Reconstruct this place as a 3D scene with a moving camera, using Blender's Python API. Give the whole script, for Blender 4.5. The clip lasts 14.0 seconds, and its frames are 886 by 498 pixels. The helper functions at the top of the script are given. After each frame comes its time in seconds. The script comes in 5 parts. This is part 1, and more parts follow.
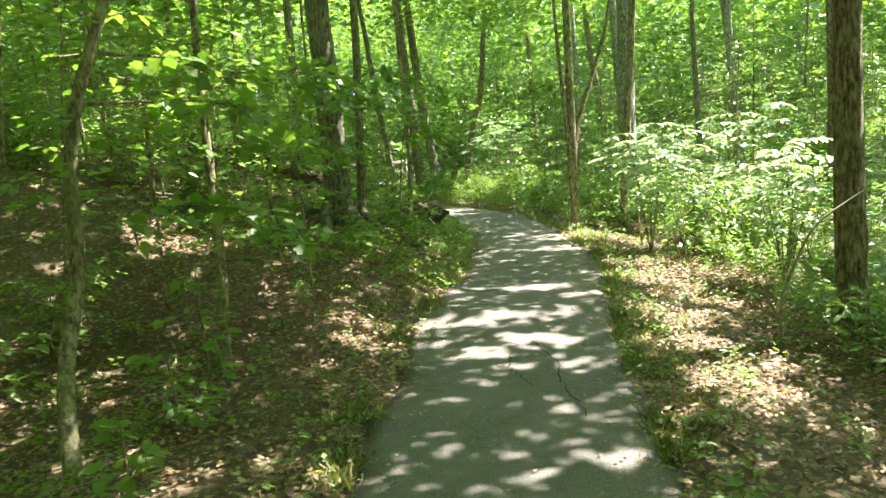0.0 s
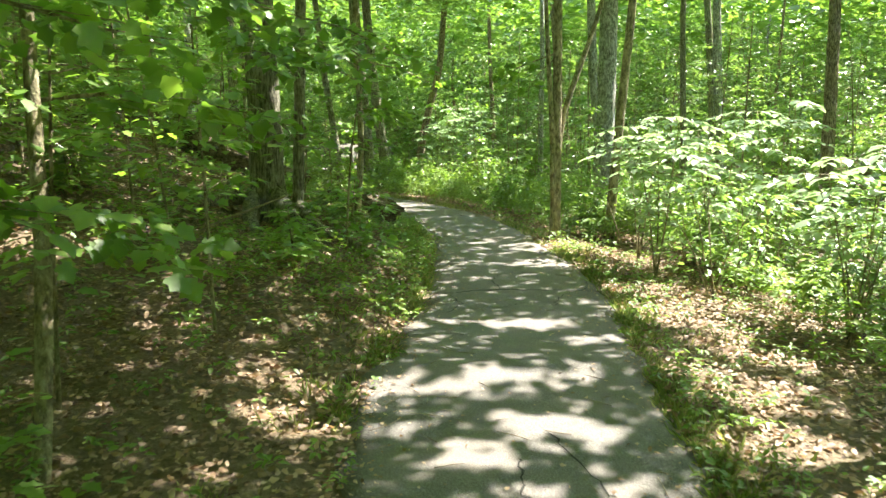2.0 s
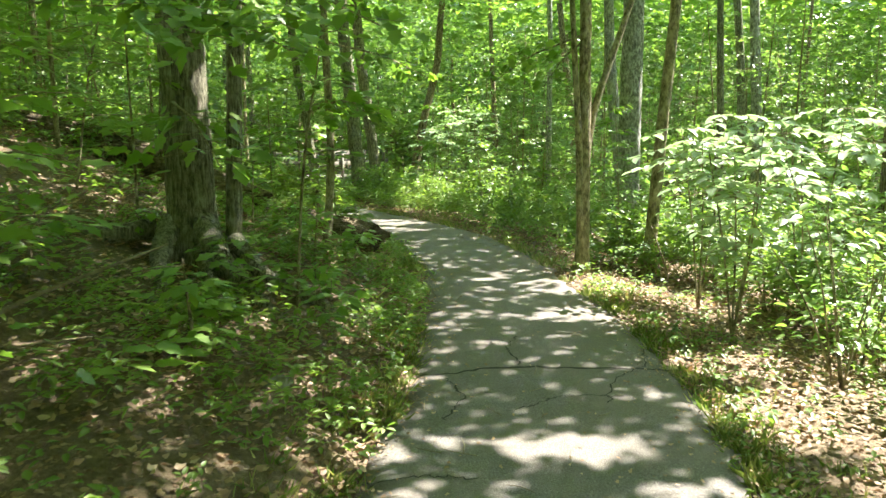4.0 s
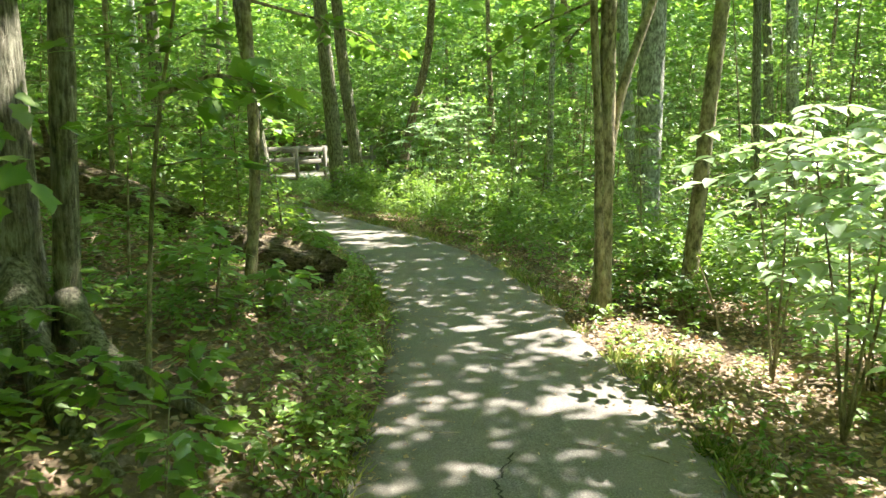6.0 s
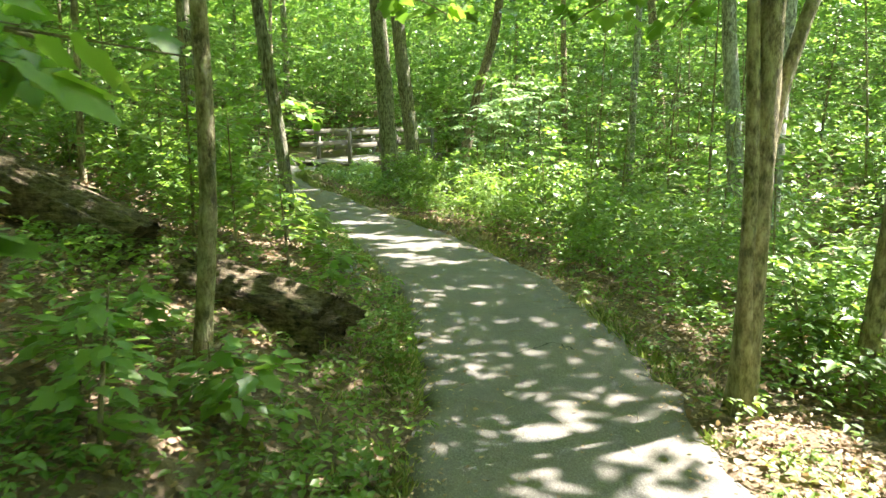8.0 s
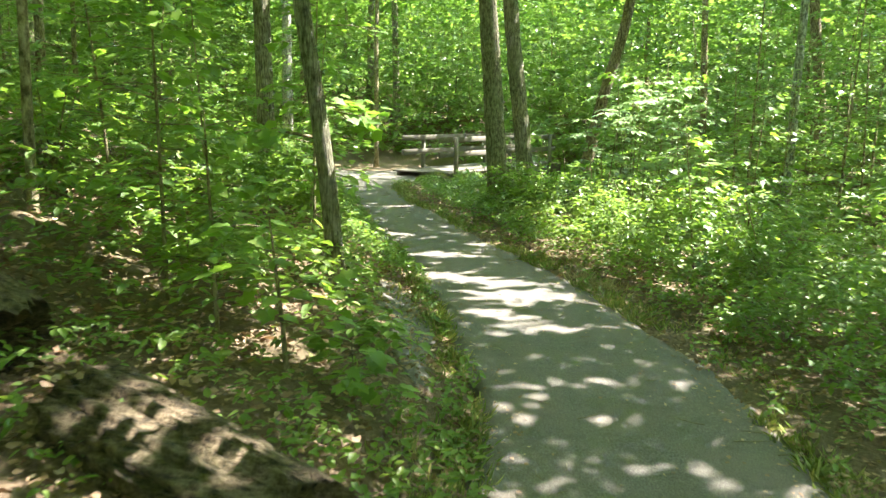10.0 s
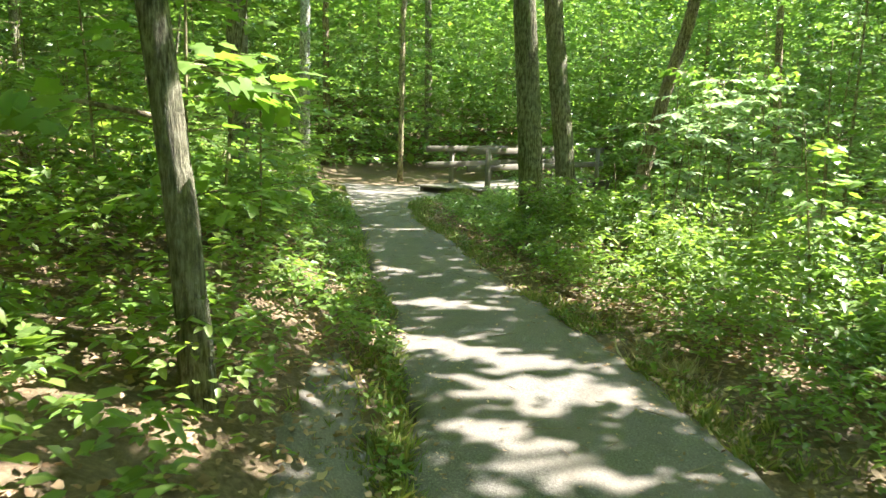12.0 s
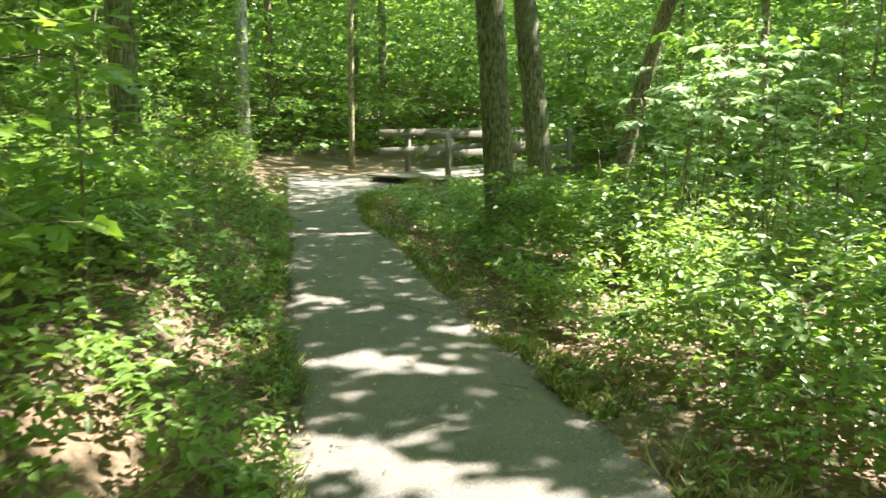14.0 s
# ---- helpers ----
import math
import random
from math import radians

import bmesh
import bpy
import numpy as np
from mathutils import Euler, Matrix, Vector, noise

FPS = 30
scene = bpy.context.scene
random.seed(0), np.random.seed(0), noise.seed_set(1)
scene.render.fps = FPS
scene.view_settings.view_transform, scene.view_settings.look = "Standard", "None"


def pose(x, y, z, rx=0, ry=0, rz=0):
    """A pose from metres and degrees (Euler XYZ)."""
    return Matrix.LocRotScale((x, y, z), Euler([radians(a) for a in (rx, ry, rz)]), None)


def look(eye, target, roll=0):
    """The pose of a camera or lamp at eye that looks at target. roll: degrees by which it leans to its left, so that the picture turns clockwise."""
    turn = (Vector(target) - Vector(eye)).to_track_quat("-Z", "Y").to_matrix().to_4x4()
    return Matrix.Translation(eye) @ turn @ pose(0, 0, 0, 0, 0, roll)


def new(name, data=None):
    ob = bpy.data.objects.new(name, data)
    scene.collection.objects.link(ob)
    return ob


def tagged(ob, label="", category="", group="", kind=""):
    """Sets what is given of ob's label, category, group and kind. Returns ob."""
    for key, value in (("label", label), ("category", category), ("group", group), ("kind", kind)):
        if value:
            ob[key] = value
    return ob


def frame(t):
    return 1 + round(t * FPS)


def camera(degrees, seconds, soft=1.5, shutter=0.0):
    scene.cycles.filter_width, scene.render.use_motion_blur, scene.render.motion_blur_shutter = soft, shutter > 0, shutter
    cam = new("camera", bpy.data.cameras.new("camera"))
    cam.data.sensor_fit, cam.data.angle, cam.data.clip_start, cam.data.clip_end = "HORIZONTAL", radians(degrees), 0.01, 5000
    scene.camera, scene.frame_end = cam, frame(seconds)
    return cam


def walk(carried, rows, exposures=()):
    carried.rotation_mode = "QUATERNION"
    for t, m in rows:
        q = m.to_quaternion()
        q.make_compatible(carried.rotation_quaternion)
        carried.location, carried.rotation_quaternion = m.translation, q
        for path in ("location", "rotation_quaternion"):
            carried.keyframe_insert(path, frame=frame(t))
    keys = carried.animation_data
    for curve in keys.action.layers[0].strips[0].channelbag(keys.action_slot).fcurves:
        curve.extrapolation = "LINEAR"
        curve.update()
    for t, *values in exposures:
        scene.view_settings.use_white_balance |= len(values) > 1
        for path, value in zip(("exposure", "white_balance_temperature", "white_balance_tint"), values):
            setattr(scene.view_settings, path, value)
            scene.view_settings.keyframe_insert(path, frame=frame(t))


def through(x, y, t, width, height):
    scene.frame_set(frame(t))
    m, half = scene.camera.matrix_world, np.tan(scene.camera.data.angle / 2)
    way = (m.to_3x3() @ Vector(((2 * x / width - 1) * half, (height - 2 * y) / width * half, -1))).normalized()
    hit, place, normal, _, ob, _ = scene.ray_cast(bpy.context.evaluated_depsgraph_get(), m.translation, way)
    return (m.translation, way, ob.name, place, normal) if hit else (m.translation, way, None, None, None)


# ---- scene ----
cam = camera(58.6, 14.0, 1.45, 0.25)
PATH = [
    (0, (0.14, -0.252, 1.724), (0.098, 1.73, 1.458), -3.8),
    (0.5, (0.058, 0.361, 1.606), (0.042, 2.341, 1.33), -3.1),
    (1, (-0.085, 0.914, 1.558), (-0.238, 2.885, 1.255), -2.6),
    (1.5, (-0.101, 1.476, 1.575), (0.007, 3.44, 1.21), 0.4),
    (2, (-0.086, 2.189, 1.644), (0.022, 4.164, 1.347), -0.2),
    (2.5, (-0.172, 2.886, 1.6), (-0.068, 4.861, 1.3), 0.3),
    (3, (-0.053, 3.501, 1.643), (0.045, 5.476, 1.343), 0.3),
    (3.2, (-0.015, 3.78, 1.649), (0.083, 5.756, 1.361), -0.1),
    (5.3, (0.378, 6.398, 1.593), (0.503, 8.374, 1.31), -0.1),
    (5.5, (0.432, 6.653, 1.64), (0.557, 8.629, 1.356), 0.1),
    (6, (0.462, 7.207, 1.65), (0.576, 9.182, 1.352), -0.1),
    (6.5, (0.51, 7.757, 1.68), (0.587, 9.728, 1.344), -0.3),
    (7, (0.559, 8.348, 1.704), (0.526, 10.319, 1.369), 0.4),
    (7.5, (0.556, 8.952, 1.74), (0.505, 10.922, 1.398), 0.6),
    (8, (0.611, 9.54, 1.731), (0.562, 11.509, 1.382), 0.6),
    (8.5, (0.626, 10.139, 1.731), (0.528, 12.104, 1.373), 0.5),
    (9, (0.642, 10.685, 1.784), (0.496, 12.646, 1.421), 0.7),
    (9.2, (0.663, 10.933, 1.784), (0.391, 12.881, 1.421), 0.3),
    (11.3, (0.515, 14.169, 1.515), (0.148, 16.116, 1.239), 1.3),
    (11.5, (0.519, 14.418, 1.504), (0.162, 16.368, 1.237), 1.3),
    (12, (0.484, 15.0, 1.5), (0.029, 16.924, 1.198), 1.7),
    (12.5, (0.41, 15.569, 1.516), (-0.068, 17.486, 1.205), 1.8),
    (13, (0.374, 16.09, 1.503), (-0.106, 18.006, 1.188), 1.7),
    (13.5, (0.274, 16.617, 1.449), (-0.219, 18.521, 1.085), 1.1),
    (14, (0.171, 17.136, 1.483), (-0.198, 19.071, 1.139), 0.8),
]
walk(cam, [(t, look(eye, target, roll)) for t, eye, target, roll in PATH], [(0.0, 2.82), (1.0, 2.9), (2.0, 2.76), (3.2, 2.76), (5.5, 2.78), (7.0, 2.92), (8.4, 3.1), (9.2, 3.12), (11.3, 2.85), (14.0, 2.8)])

# ---- light ----
SUN = Vector((0.55, 0.28, 0.95)).normalized()
world = bpy.data.worlds.new("world")
scene.world = world
world.use_nodes = True
wn = world.node_tree
sky = wn.nodes.new("ShaderNodeTexSky")
sky.sky_type = "NISHITA"
sky.sun_disc = False
sky.sun_elevation = math.asin(SUN.z)
sky.sun_rotation = math.atan2(SUN.x, SUN.y)
wn.links.new(sky.outputs[0], wn.nodes["Background"].inputs[0])
wn.nodes["Background"].inputs[1].default_value = 0.15
sun_data = bpy.data.lights.new("sun", "SUN")
sun_data.energy, sun_data.angle, sun_data.color = 3.9, radians(0.53), (1.0, 0.95, 0.86)
sun = new("sun", sun_data)
sun.matrix_world = look(SUN * 60, (0, 0, 0))
scene.view_settings.exposure = 2.8


# ---- materials ----
def shader(name):
    m = bpy.data.materials.new(name)
    m.use_nodes = True
    nt = m.node_tree
    return m, nt, nt.nodes["Principled BSDF"], nt.nodes["Material Output"]


def ramp_node(nt, fac, stops):
    r = nt.nodes.new("ShaderNodeValToRGB")
    r.color_ramp.elements[0].position, r.color_ramp.elements[0].color = stops[0][0], (*stops[0][1], 1)
    r.color_ramp.elements[1].position, r.color_ramp.elements[1].color = stops[-1][0], (*stops[-1][1], 1)
    for pos, col in stops[1:-1]:
        e = r.color_ramp.elements.new(pos)
        e.color = (*col, 1)
    nt.links.new(fac, r.inputs[0])
    return r.outputs[0]


def noise_node(nt, scale, detail=4.0, rough=0.6, stretch=None):
    n = nt.nodes.new("ShaderNodeTexNoise")
    n.inputs["Scale"].default_value, n.inputs["Detail"].default_value, n.inputs["Roughness"].default_value = scale, detail, rough
    co = nt.nodes.new("ShaderNodeTexCoord")
    if stretch:
        mp = nt.nodes.new("ShaderNodeMapping")
        mp.inputs["Scale"].default_value = stretch
        nt.links.new(co.outputs["Object"], mp.inputs[0])
        nt.links.new(mp.outputs[0], n.inputs["Vector"])
    else:
        nt.links.new(co.outputs["Object"], n.inputs["Vector"])
    return n.outputs["Fac"]


def mix_col(nt, fac, a, b, mode="MIX"):
    m = nt.nodes.new("ShaderNodeMix")
    m.data_type, m.blend_type = "RGBA", mode
    for value, sock in ((fac, m.inputs[0]), (a, m.inputs[6]), (b, m.inputs[7])):
        if isinstance(value, (int, float)):
            sock.default_value = value
        elif isinstance(value, tuple):
            sock.default_value = (*value, 1)
        else:
            nt.links.new(value, sock)
    return m.outputs[2]


def bump_node(nt, height, strength, dist, bsdf):
    b = nt.nodes.new("ShaderNodeBump")
    b.inputs["Strength"].default_value, b.inputs["Distance"].default_value = strength, dist
    nt.links.new(height, b.inputs["Height"])
    nt.links.new(b.outputs[0], bsdf.inputs["Normal"])


def leaf_material(name, stops, through, gloss=0.35, spread=0.45, single=False):
    """Leaf: reflects, lets light through, and has a waxy sheen."""
    m, nt, bsdf, out = shader(name)
    vary = nt.nodes.new("ShaderNodeObjectInfo").outputs["Random"] if single else nt.nodes.new("ShaderNodeNewGeometry").outputs["Random Per Island"]
    col = ramp_node(nt, vary, stops)
    big = noise_node(nt, 0.7, 2.0)
    col = mix_col(nt, spread, col, ramp_node(nt, big, [(0.3, stops[0][1]), (0.7, stops[-1][1])]))
    nt.links.new(col, bsdf.inputs["Base Color"])
    bsdf.inputs["Roughness"].default_value = gloss
    bsdf.inputs["Specular IOR Level"].default_value = 0.45
    tr = nt.nodes.new("ShaderNodeBsdfTranslucent")
    nt.links.new(mix_col(nt, 1.0, col, through, "MULTIPLY"), tr.inputs["Color"])
    add = nt.nodes.new("ShaderNodeAddShader")
    nt.links.new(bsdf.outputs[0], add.inputs[0])
    nt.links.new(tr.outputs[0], add.inputs[1])
    nt.links.new(add.outputs[0], out.inputs["Surface"])
    return m


LEAF_CANOPY = leaf_material("canopy_leaf", [(0.0, (0.055, 0.10, 0.022)), (0.5, (0.085, 0.142, 0.032)), (1.0, (0.135, 0.185, 0.045))], (1.3, 1.4, 0.6), 0.4)
LEAF_UNDER = leaf_material("understory_leaf", [(0.0, (0.052, 0.10, 0.03)), (0.5, (0.083, 0.138, 0.042)), (1.0, (0.135, 0.18, 0.06))], (1.45, 1.55, 0.7), 0.38)
LEAF_MAPLE = leaf_material("maple_leaf", [(0.0, (0.052, 0.105, 0.018)), (0.6, (0.082, 0.146, 0.026)), (1.0, (0.13, 0.188, 0.036))], (1.5, 1.52, 0.8), 0.45)
LEAF_HERB = leaf_material("herb_leaf", [(0.0, (0.046, 0.092, 0.02)), (0.6, (0.082, 0.14, 0.03)), (1.0, (0.14, 0.182, 0.045))], (1.4, 1.45, 0.65), 0.5)
LEAF_SINGLE = leaf_material("single_maple_leaf", [(0.0, (0.052, 0.105, 0.018)), (0.6, (0.082, 0.146, 0.026)), (1.0, (0.13, 0.188, 0.036))], (1.5, 1.52, 0.8), 0.45, 0.3, True)
# whitish base colour: the sun's glare on the blades is painted in
LEAF_BROAD = leaf_material("broad_leaf_sun_glare", [(0.0, (0.10, 0.155, 0.065)), (0.6, (0.155, 0.205, 0.125)), (1.0, (0.22, 0.265, 0.19))], (1.3, 1.35, 1.0), 0.4, 0.3, True)
GRASS = leaf_material("grass_blade", [(0.0, (0.07, 0.12, 0.025)), (0.65, (0.13, 0.18, 0.04)), (1.0, (0.34, 0.30, 0.14))], (1.0, 1.0, 0.6), 0.5, 0.25)
STRAW = leaf_material("dry_straw", [(0.0, (0.28, 0.22, 0.12)), (0.6, (0.42, 0.35, 0.2)), (1.0, (0.55, 0.48, 0.32))], (0.5, 0.5, 0.4), 0.6, 0.2)
LITTER = leaf_material("dead_leaf", [(0.0, (0.10, 0.06, 0.035)), (0.4, (0.20, 0.125, 0.075)), (0.75, (0.33, 0.22, 0.14)), (1.0, (0.46, 0.35, 0.25))], (0.35, 0.3, 0.2), 0.6, 0.2)


def bark_material(name, dark, mid, light, moss=0.0, stretch=(9, 9, 1.3), depth=0.02):
    m, nt, bsdf, out = shader(name)
    ridges = noise_node(nt, 4.0, 7.0, 0.72, stretch)
    flakes = noise_node(nt, 24.0, 4.0, 0.7, (1, 1, 0.5))
    both = nt.nodes.new("ShaderNodeMath")
    both.operation = "MULTIPLY_ADD"
    both.inputs[1].default_value = 0.75
    nt.links.new(flakes, both.inputs[0])
    nt.links.new(ridges, both.inputs[2])
    col = ramp_node(nt, both.outputs[0], [(0.72, dark), (0.87, mid), (1.0, light)])
    patch = noise_node(nt, 1.6, 3.0, 0.6)
    col = mix_col(nt, ramp_node(nt, patch, [(0.45, (0, 0, 0)), (0.68, (0.25, 0.25, 0.25))]), col, light)
    if moss:
        green = noise_node(nt, 2.3, 4.0, 0.7)
        col = mix_col(nt, ramp_node(nt, green, [(0.45, (0, 0, 0)), (0.7, (moss, moss, moss))]), col, (0.10, 0.13, 0.045))
    nt.links.new(col, bsdf.inputs["Base Color"])
    bsdf.inputs["Roughness"].default_value = 0.88
    bump_node(nt, both.outputs[0], 1.0, depth, bsdf)
    return m


BARK_BROWN = bark_material("brown_furrowed_bark", (0.035, 0.024, 0.014), (0.24, 0.175, 0.11), (0.5, 0.40, 0.28), 0.2, (12, 12, 1.7), 0.05)
BARK_GREY = bark_material("grey_bark", (0.055, 0.048, 0.032), (0.245, 0.22, 0.15), (0.46, 0.425, 0.32), 0.4, (13, 13, 1.6), 0.05)
BARK_SMOOTH = bark_material("smooth_olive_bark", (0.07, 0.055, 0.03), (0.28, 0.225, 0.135), (0.48, 0.41, 0.27), 0.5, (5, 5, 2.2), 0.03)
BARK_PALE = bark_material("pale_grey_bark", (0.10, 0.095, 0.08), (0.30, 0.28, 0.25), (0.60, 0.58, 0.54), 0.15, (5, 5, 3.0), 0.02)
ROTTEN = bark_material("rotten_wood", (0.02, 0.014, 0.009), (0.15, 0.108, 0.066), (0.29, 0.22, 0.145), 0.25, (1.0, 8, 8), 0.06)


def asphalt_material():
    m, nt, bsdf, out = shader("worn_asphalt")
    grain = noise_node(nt, 90.0, 4.0, 0.75)
    blot = noise_node(nt, 1.3, 6.0, 0.7)
    streak = noise_node(nt, 6.0, 5.0, 0.7)
    col = ramp_node(nt, grain, [(0.34, (0.066, 0.061, 0.054)), (0.5, (0.155, 0.142, 0.13)), (0.68, (0.32, 0.295, 0.27))])
    col = mix_col(nt, ramp_node(nt, blot, [(0.38, (0, 0, 0)), (0.66, (0.65, 0.65, 0.65))]), col, (0.215, 0.18, 0.15))
    col = mix_col(nt, ramp_node(nt, streak, [(0.52, (0, 0, 0)), (0.72, (0.5, 0.5, 0.5))]), col, (0.09, 0.08, 0.07))
    nt.links.new(col, bsdf.inputs["Base Color"])
    bsdf.inputs["Roughness"].default_value = 0.85
    bump_node(nt, grain, 1.0, 0.008, bsdf)
    return m


def soil_material():
    m, nt, bsdf, out = shader("leaf_litter_soil")
    fine = noise_node(nt, 26.0, 6.0, 0.75)
    broad = noise_node(nt, 0.6, 4.0, 0.6)
    col = ramp_node(nt, fine, [(0.3, (0.07, 0.047, 0.029)), (0.5, (0.19, 0.13, 0.083)), (0.7, (0.34, 0.245, 0.165))])
    col = mix_col(nt, ramp_node(nt, broad, [(0.4, (0, 0, 0)), (0.65, (0.5, 0.5, 0.5))]), col, (0.085, 0.085, 0.035))
    nt.links.new(col, bsdf.inputs["Base Color"])
    bsdf.inputs["Roughness"].default_value = 0.9
    bump_node(nt, fine, 0.9, 0.03, bsdf)
    return m


def plain_material(name, dark, light, scale, stretch=None, rough=0.8, depth=0.004):
    m, nt, bsdf, out = shader(name)
    f = noise_node(nt, scale, 5.0, 0.65, stretch)
    nt.links.new(ramp_node(nt, f, [(0.32, dark), (0.68, light)]), bsdf.inputs["Base Color"])
    bsdf.inputs["Roughness"].default_value = rough
    bump_node(nt, f, 0.6, depth, bsdf)
    return m


ASPHALT, SOIL = asphalt_material(), soil_material()
CRACK = plain_material("crack_dirt", (0.012, 0.011, 0.009), (0.04, 0.035, 0.028), 30)
PLANK = plain_material("weathered_plank", (0.08, 0.07, 0.055), (0.27, 0.245, 0.205), 7, (14, 1.2, 14))
TWIG = plain_material("dry_twig", (0.16, 0.12, 0.08), (0.36, 0.30, 0.22), 20)
ROCK = plain_material("creek_stone", (0.12, 0.115, 0.10), (0.33, 0.31, 0.27), 6, None, 0.75, 0.02)
WATER = plain_material("creek_water", (0.018, 0.022, 0.014), (0.03, 0.035, 0.022), 3, None, 0.08, 0.01)

# ---- mesh helpers ----
rng = np.random.default_rng(7)


def raw_mesh(name, verts, faces):
    """A mesh from an (n, 3) array and an (m, 3) or (m, 4) array of corners."""
    verts, faces = np.asarray(verts, np.float32), np.asarray(faces, np.int32)
    me = bpy.data.meshes.new(name)
    me.vertices.add(len(verts))
    me.vertices.foreach_set("co", verts.ravel())
    me.loops.add(faces.size)
    me.loops.foreach_set("vertex_index", faces.ravel())
    me.polygons.add(len(faces))
    me.polygons.foreach_set("loop_start", np.arange(0, faces.size, faces.shape[1], dtype=np.int32))
    me.update(calc_edges=True)
    return me


def part(name, data, material, parent=None, label="", smooth=False):
    """One mesh object under a thing, from (verts, faces)."""
    me = raw_mesh(name, *data)
    me.materials.append(material)
    if smooth:
        me.polygons.foreach_set("use_smooth", np.ones(len(me.polygons), bool))
    ob = new(name, me)
    if parent is not None:
        ob.parent = parent
    return tagged(ob, label)


def joined(chunks):
    vs, fs, n = [], [], 0
    for v, f in chunks:
        vs.append(np.asarray(v))
        fs.append(np.asarray(f) + n)
        n += len(v)
    return np.concatenate(vs), np.concatenate(fs)


def tube(points, radii, sides=8, rough=0.0, flare=0.0, seed=0, lobes=5):
    """A round, slightly uneven limb along points; flare spreads its foot into roots."""
    p, r = np.asarray(points, float), np.asarray(radii, float)
    t = np.gradient(p, axis=0)
    t /= np.linalg.norm(t, axis=1)[:, None] + 1e-9
    ref = np.array((1.0, 0.0, 0.0)) if abs(t[:, 0]).mean() < 0.8 else np.array((0.0, 1.0, 0.0))
    u = ref - t * (t @ ref)[:, None]
    u /= np.linalg.norm(u, axis=1)[:, None]
    w = np.cross(t, u)
    a = np.arange(sides) * 2 * np.pi / sides
    g = np.random.default_rng(seed + 11)
    rad = r[:, None] * np.ones(sides)
    if rough:
        ph = g.uniform(0, 6.28, 4)
        s = np.linspace(0, 1, len(p))[:, None]
        rad = rad * (1 + rough * (np.sin(3 * a + ph[0] + 5 * s) * 0.5 + np.sin(7 * a + ph[1] - 3 * s) * 0.35) + rough * 0.5 * g.normal(0, 1, rad.shape))
    if flare:
        h = np.linalg.norm(p - p[0], axis=1)[:, None]
        rad = rad * (1 + flare * np.exp(-h / 0.22) * (0.75 + 0.5 * np.cos(lobes * a + g.uniform(0, 6))))
    v = p[:, None] + rad[..., None] * (np.cos(a)[None, :, None] * u[:, None] + np.sin(a)[None, :, None] * w[:, None])
    n = len(p)
    i, j = np.meshgrid(np.arange(n - 1), np.arange(sides), indexing="ij")
    k = (j + 1) % sides
    f = np.stack([i * sides + j, i * sides + k, (i + 1) * sides + k, (i + 1) * sides + j], -1).reshape(-1, 4)
    v = np.concatenate([v.reshape(-1, 3), p[:1], p[-1:]])
    m = np.arange(sides)
    foot = np.stack([np.full(sides, n * sides), (m + 1) % sides, m, m], -1)
    tip = np.stack([np.full(sides, n * sides + 1), (n - 1) * sides + m, (n - 1) * sides + (m + 1) % sides, (n - 1) * sides + (m + 1) % sides], -1)
    return v, np.concatenate([f, foot[:, :3].repeat([1] * sides, 0)[:, [0, 1, 2, 2]], tip])


def fix_quads(data):
    """Splits four-cornered faces into triangles, dropping empty ones."""
    v, f = data
    a, b = f[:, [0, 1, 2]], f[:, [0, 2, 3]]
    b = b[(b[:, 1] != b[:, 2])]
    return v, np.concatenate([a, b])


def curve_points(pts, n):
    """n points on a smooth line through pts."""
    pts = np.asarray(pts, float)
    s = np.concatenate([[0], np.cumsum(np.linalg.norm(np.diff(pts, axis=0), axis=1))])
    q = np.linspace(0, s[-1], n)
    line = np.stack([np.interp(q, s, pts[:, k]) for k in range(3)], 1)
    for _ in range(max(1, n // 8)):
        line[1:-1] = (line[:-2] + 2 * line[1:-1] + line[2:]) / 4
    return line


def unit(a):
    return a / (np.linalg.norm(a, axis=-1, keepdims=True) + 1e-9)


PLAIN_LEAF = (np.array([(0, 0, 0), (0.45, 0.5, 0.10), (1, 0, -0.06), (0.45, -0.5, 0.10)]), np.array([(0, 2, 1), (0, 3, 2)]))
POINTED_LEAF = (np.array([(0, 0, 0), (0.3, 0.42, 0.09), (0.7, 0.3, 0.05), (1, 0, -0.08), (0.7, -0.3, 0.05), (0.3, -0.42, 0.09)]), np.array([(0, 5, 4), (0, 4, 3), (0, 3, 2), (0, 2, 1)]))
CURLED_LEAF = (np.array([(0, 0, 0.1), (0.35, 0.45, 0.22), (0.75, 0.3, 0.05), (1, 0, 0.2), (0.7, -0.32, 0.18), (0.3, -0.42, 0.02)]), POINTED_LEAF[1])
OVAL_LEAF = (np.array([(0, 0, 0), (0.28, 0.42, 0.08), (0.68, 0.36, 0.06), (1, 0, -0.1), (0.68, -0.36, 0.06), (0.28, -0.42, 0.08), (0.5, 0, 0)]),
             np.array([(6, 0, 5), (6, 5, 4), (6, 4, 3), (6, 3, 2), (6, 2, 1), (6, 1, 0)]))
LOBE = [(0.0, 0.0), (-0.04, 0.2), (0.10, 0.46), (0.27, 0.34), (0.52, 0.56), (0.60, 0.33), (0.74, 0.24), (1.0, 0.0)]
LOBED_LEAF = (np.array([(a, b, 0.07 * abs(b) - 0.08 * a * a) for a, b in LOBE] + [(a, -b, 0.07 * abs(b) - 0.08 * a * a) for a, b in LOBE[-2:0:-1]] + [(0.42, 0, 0)]),
              np.array([(14, (k + 1) % 14, k) for k in range(14)]))


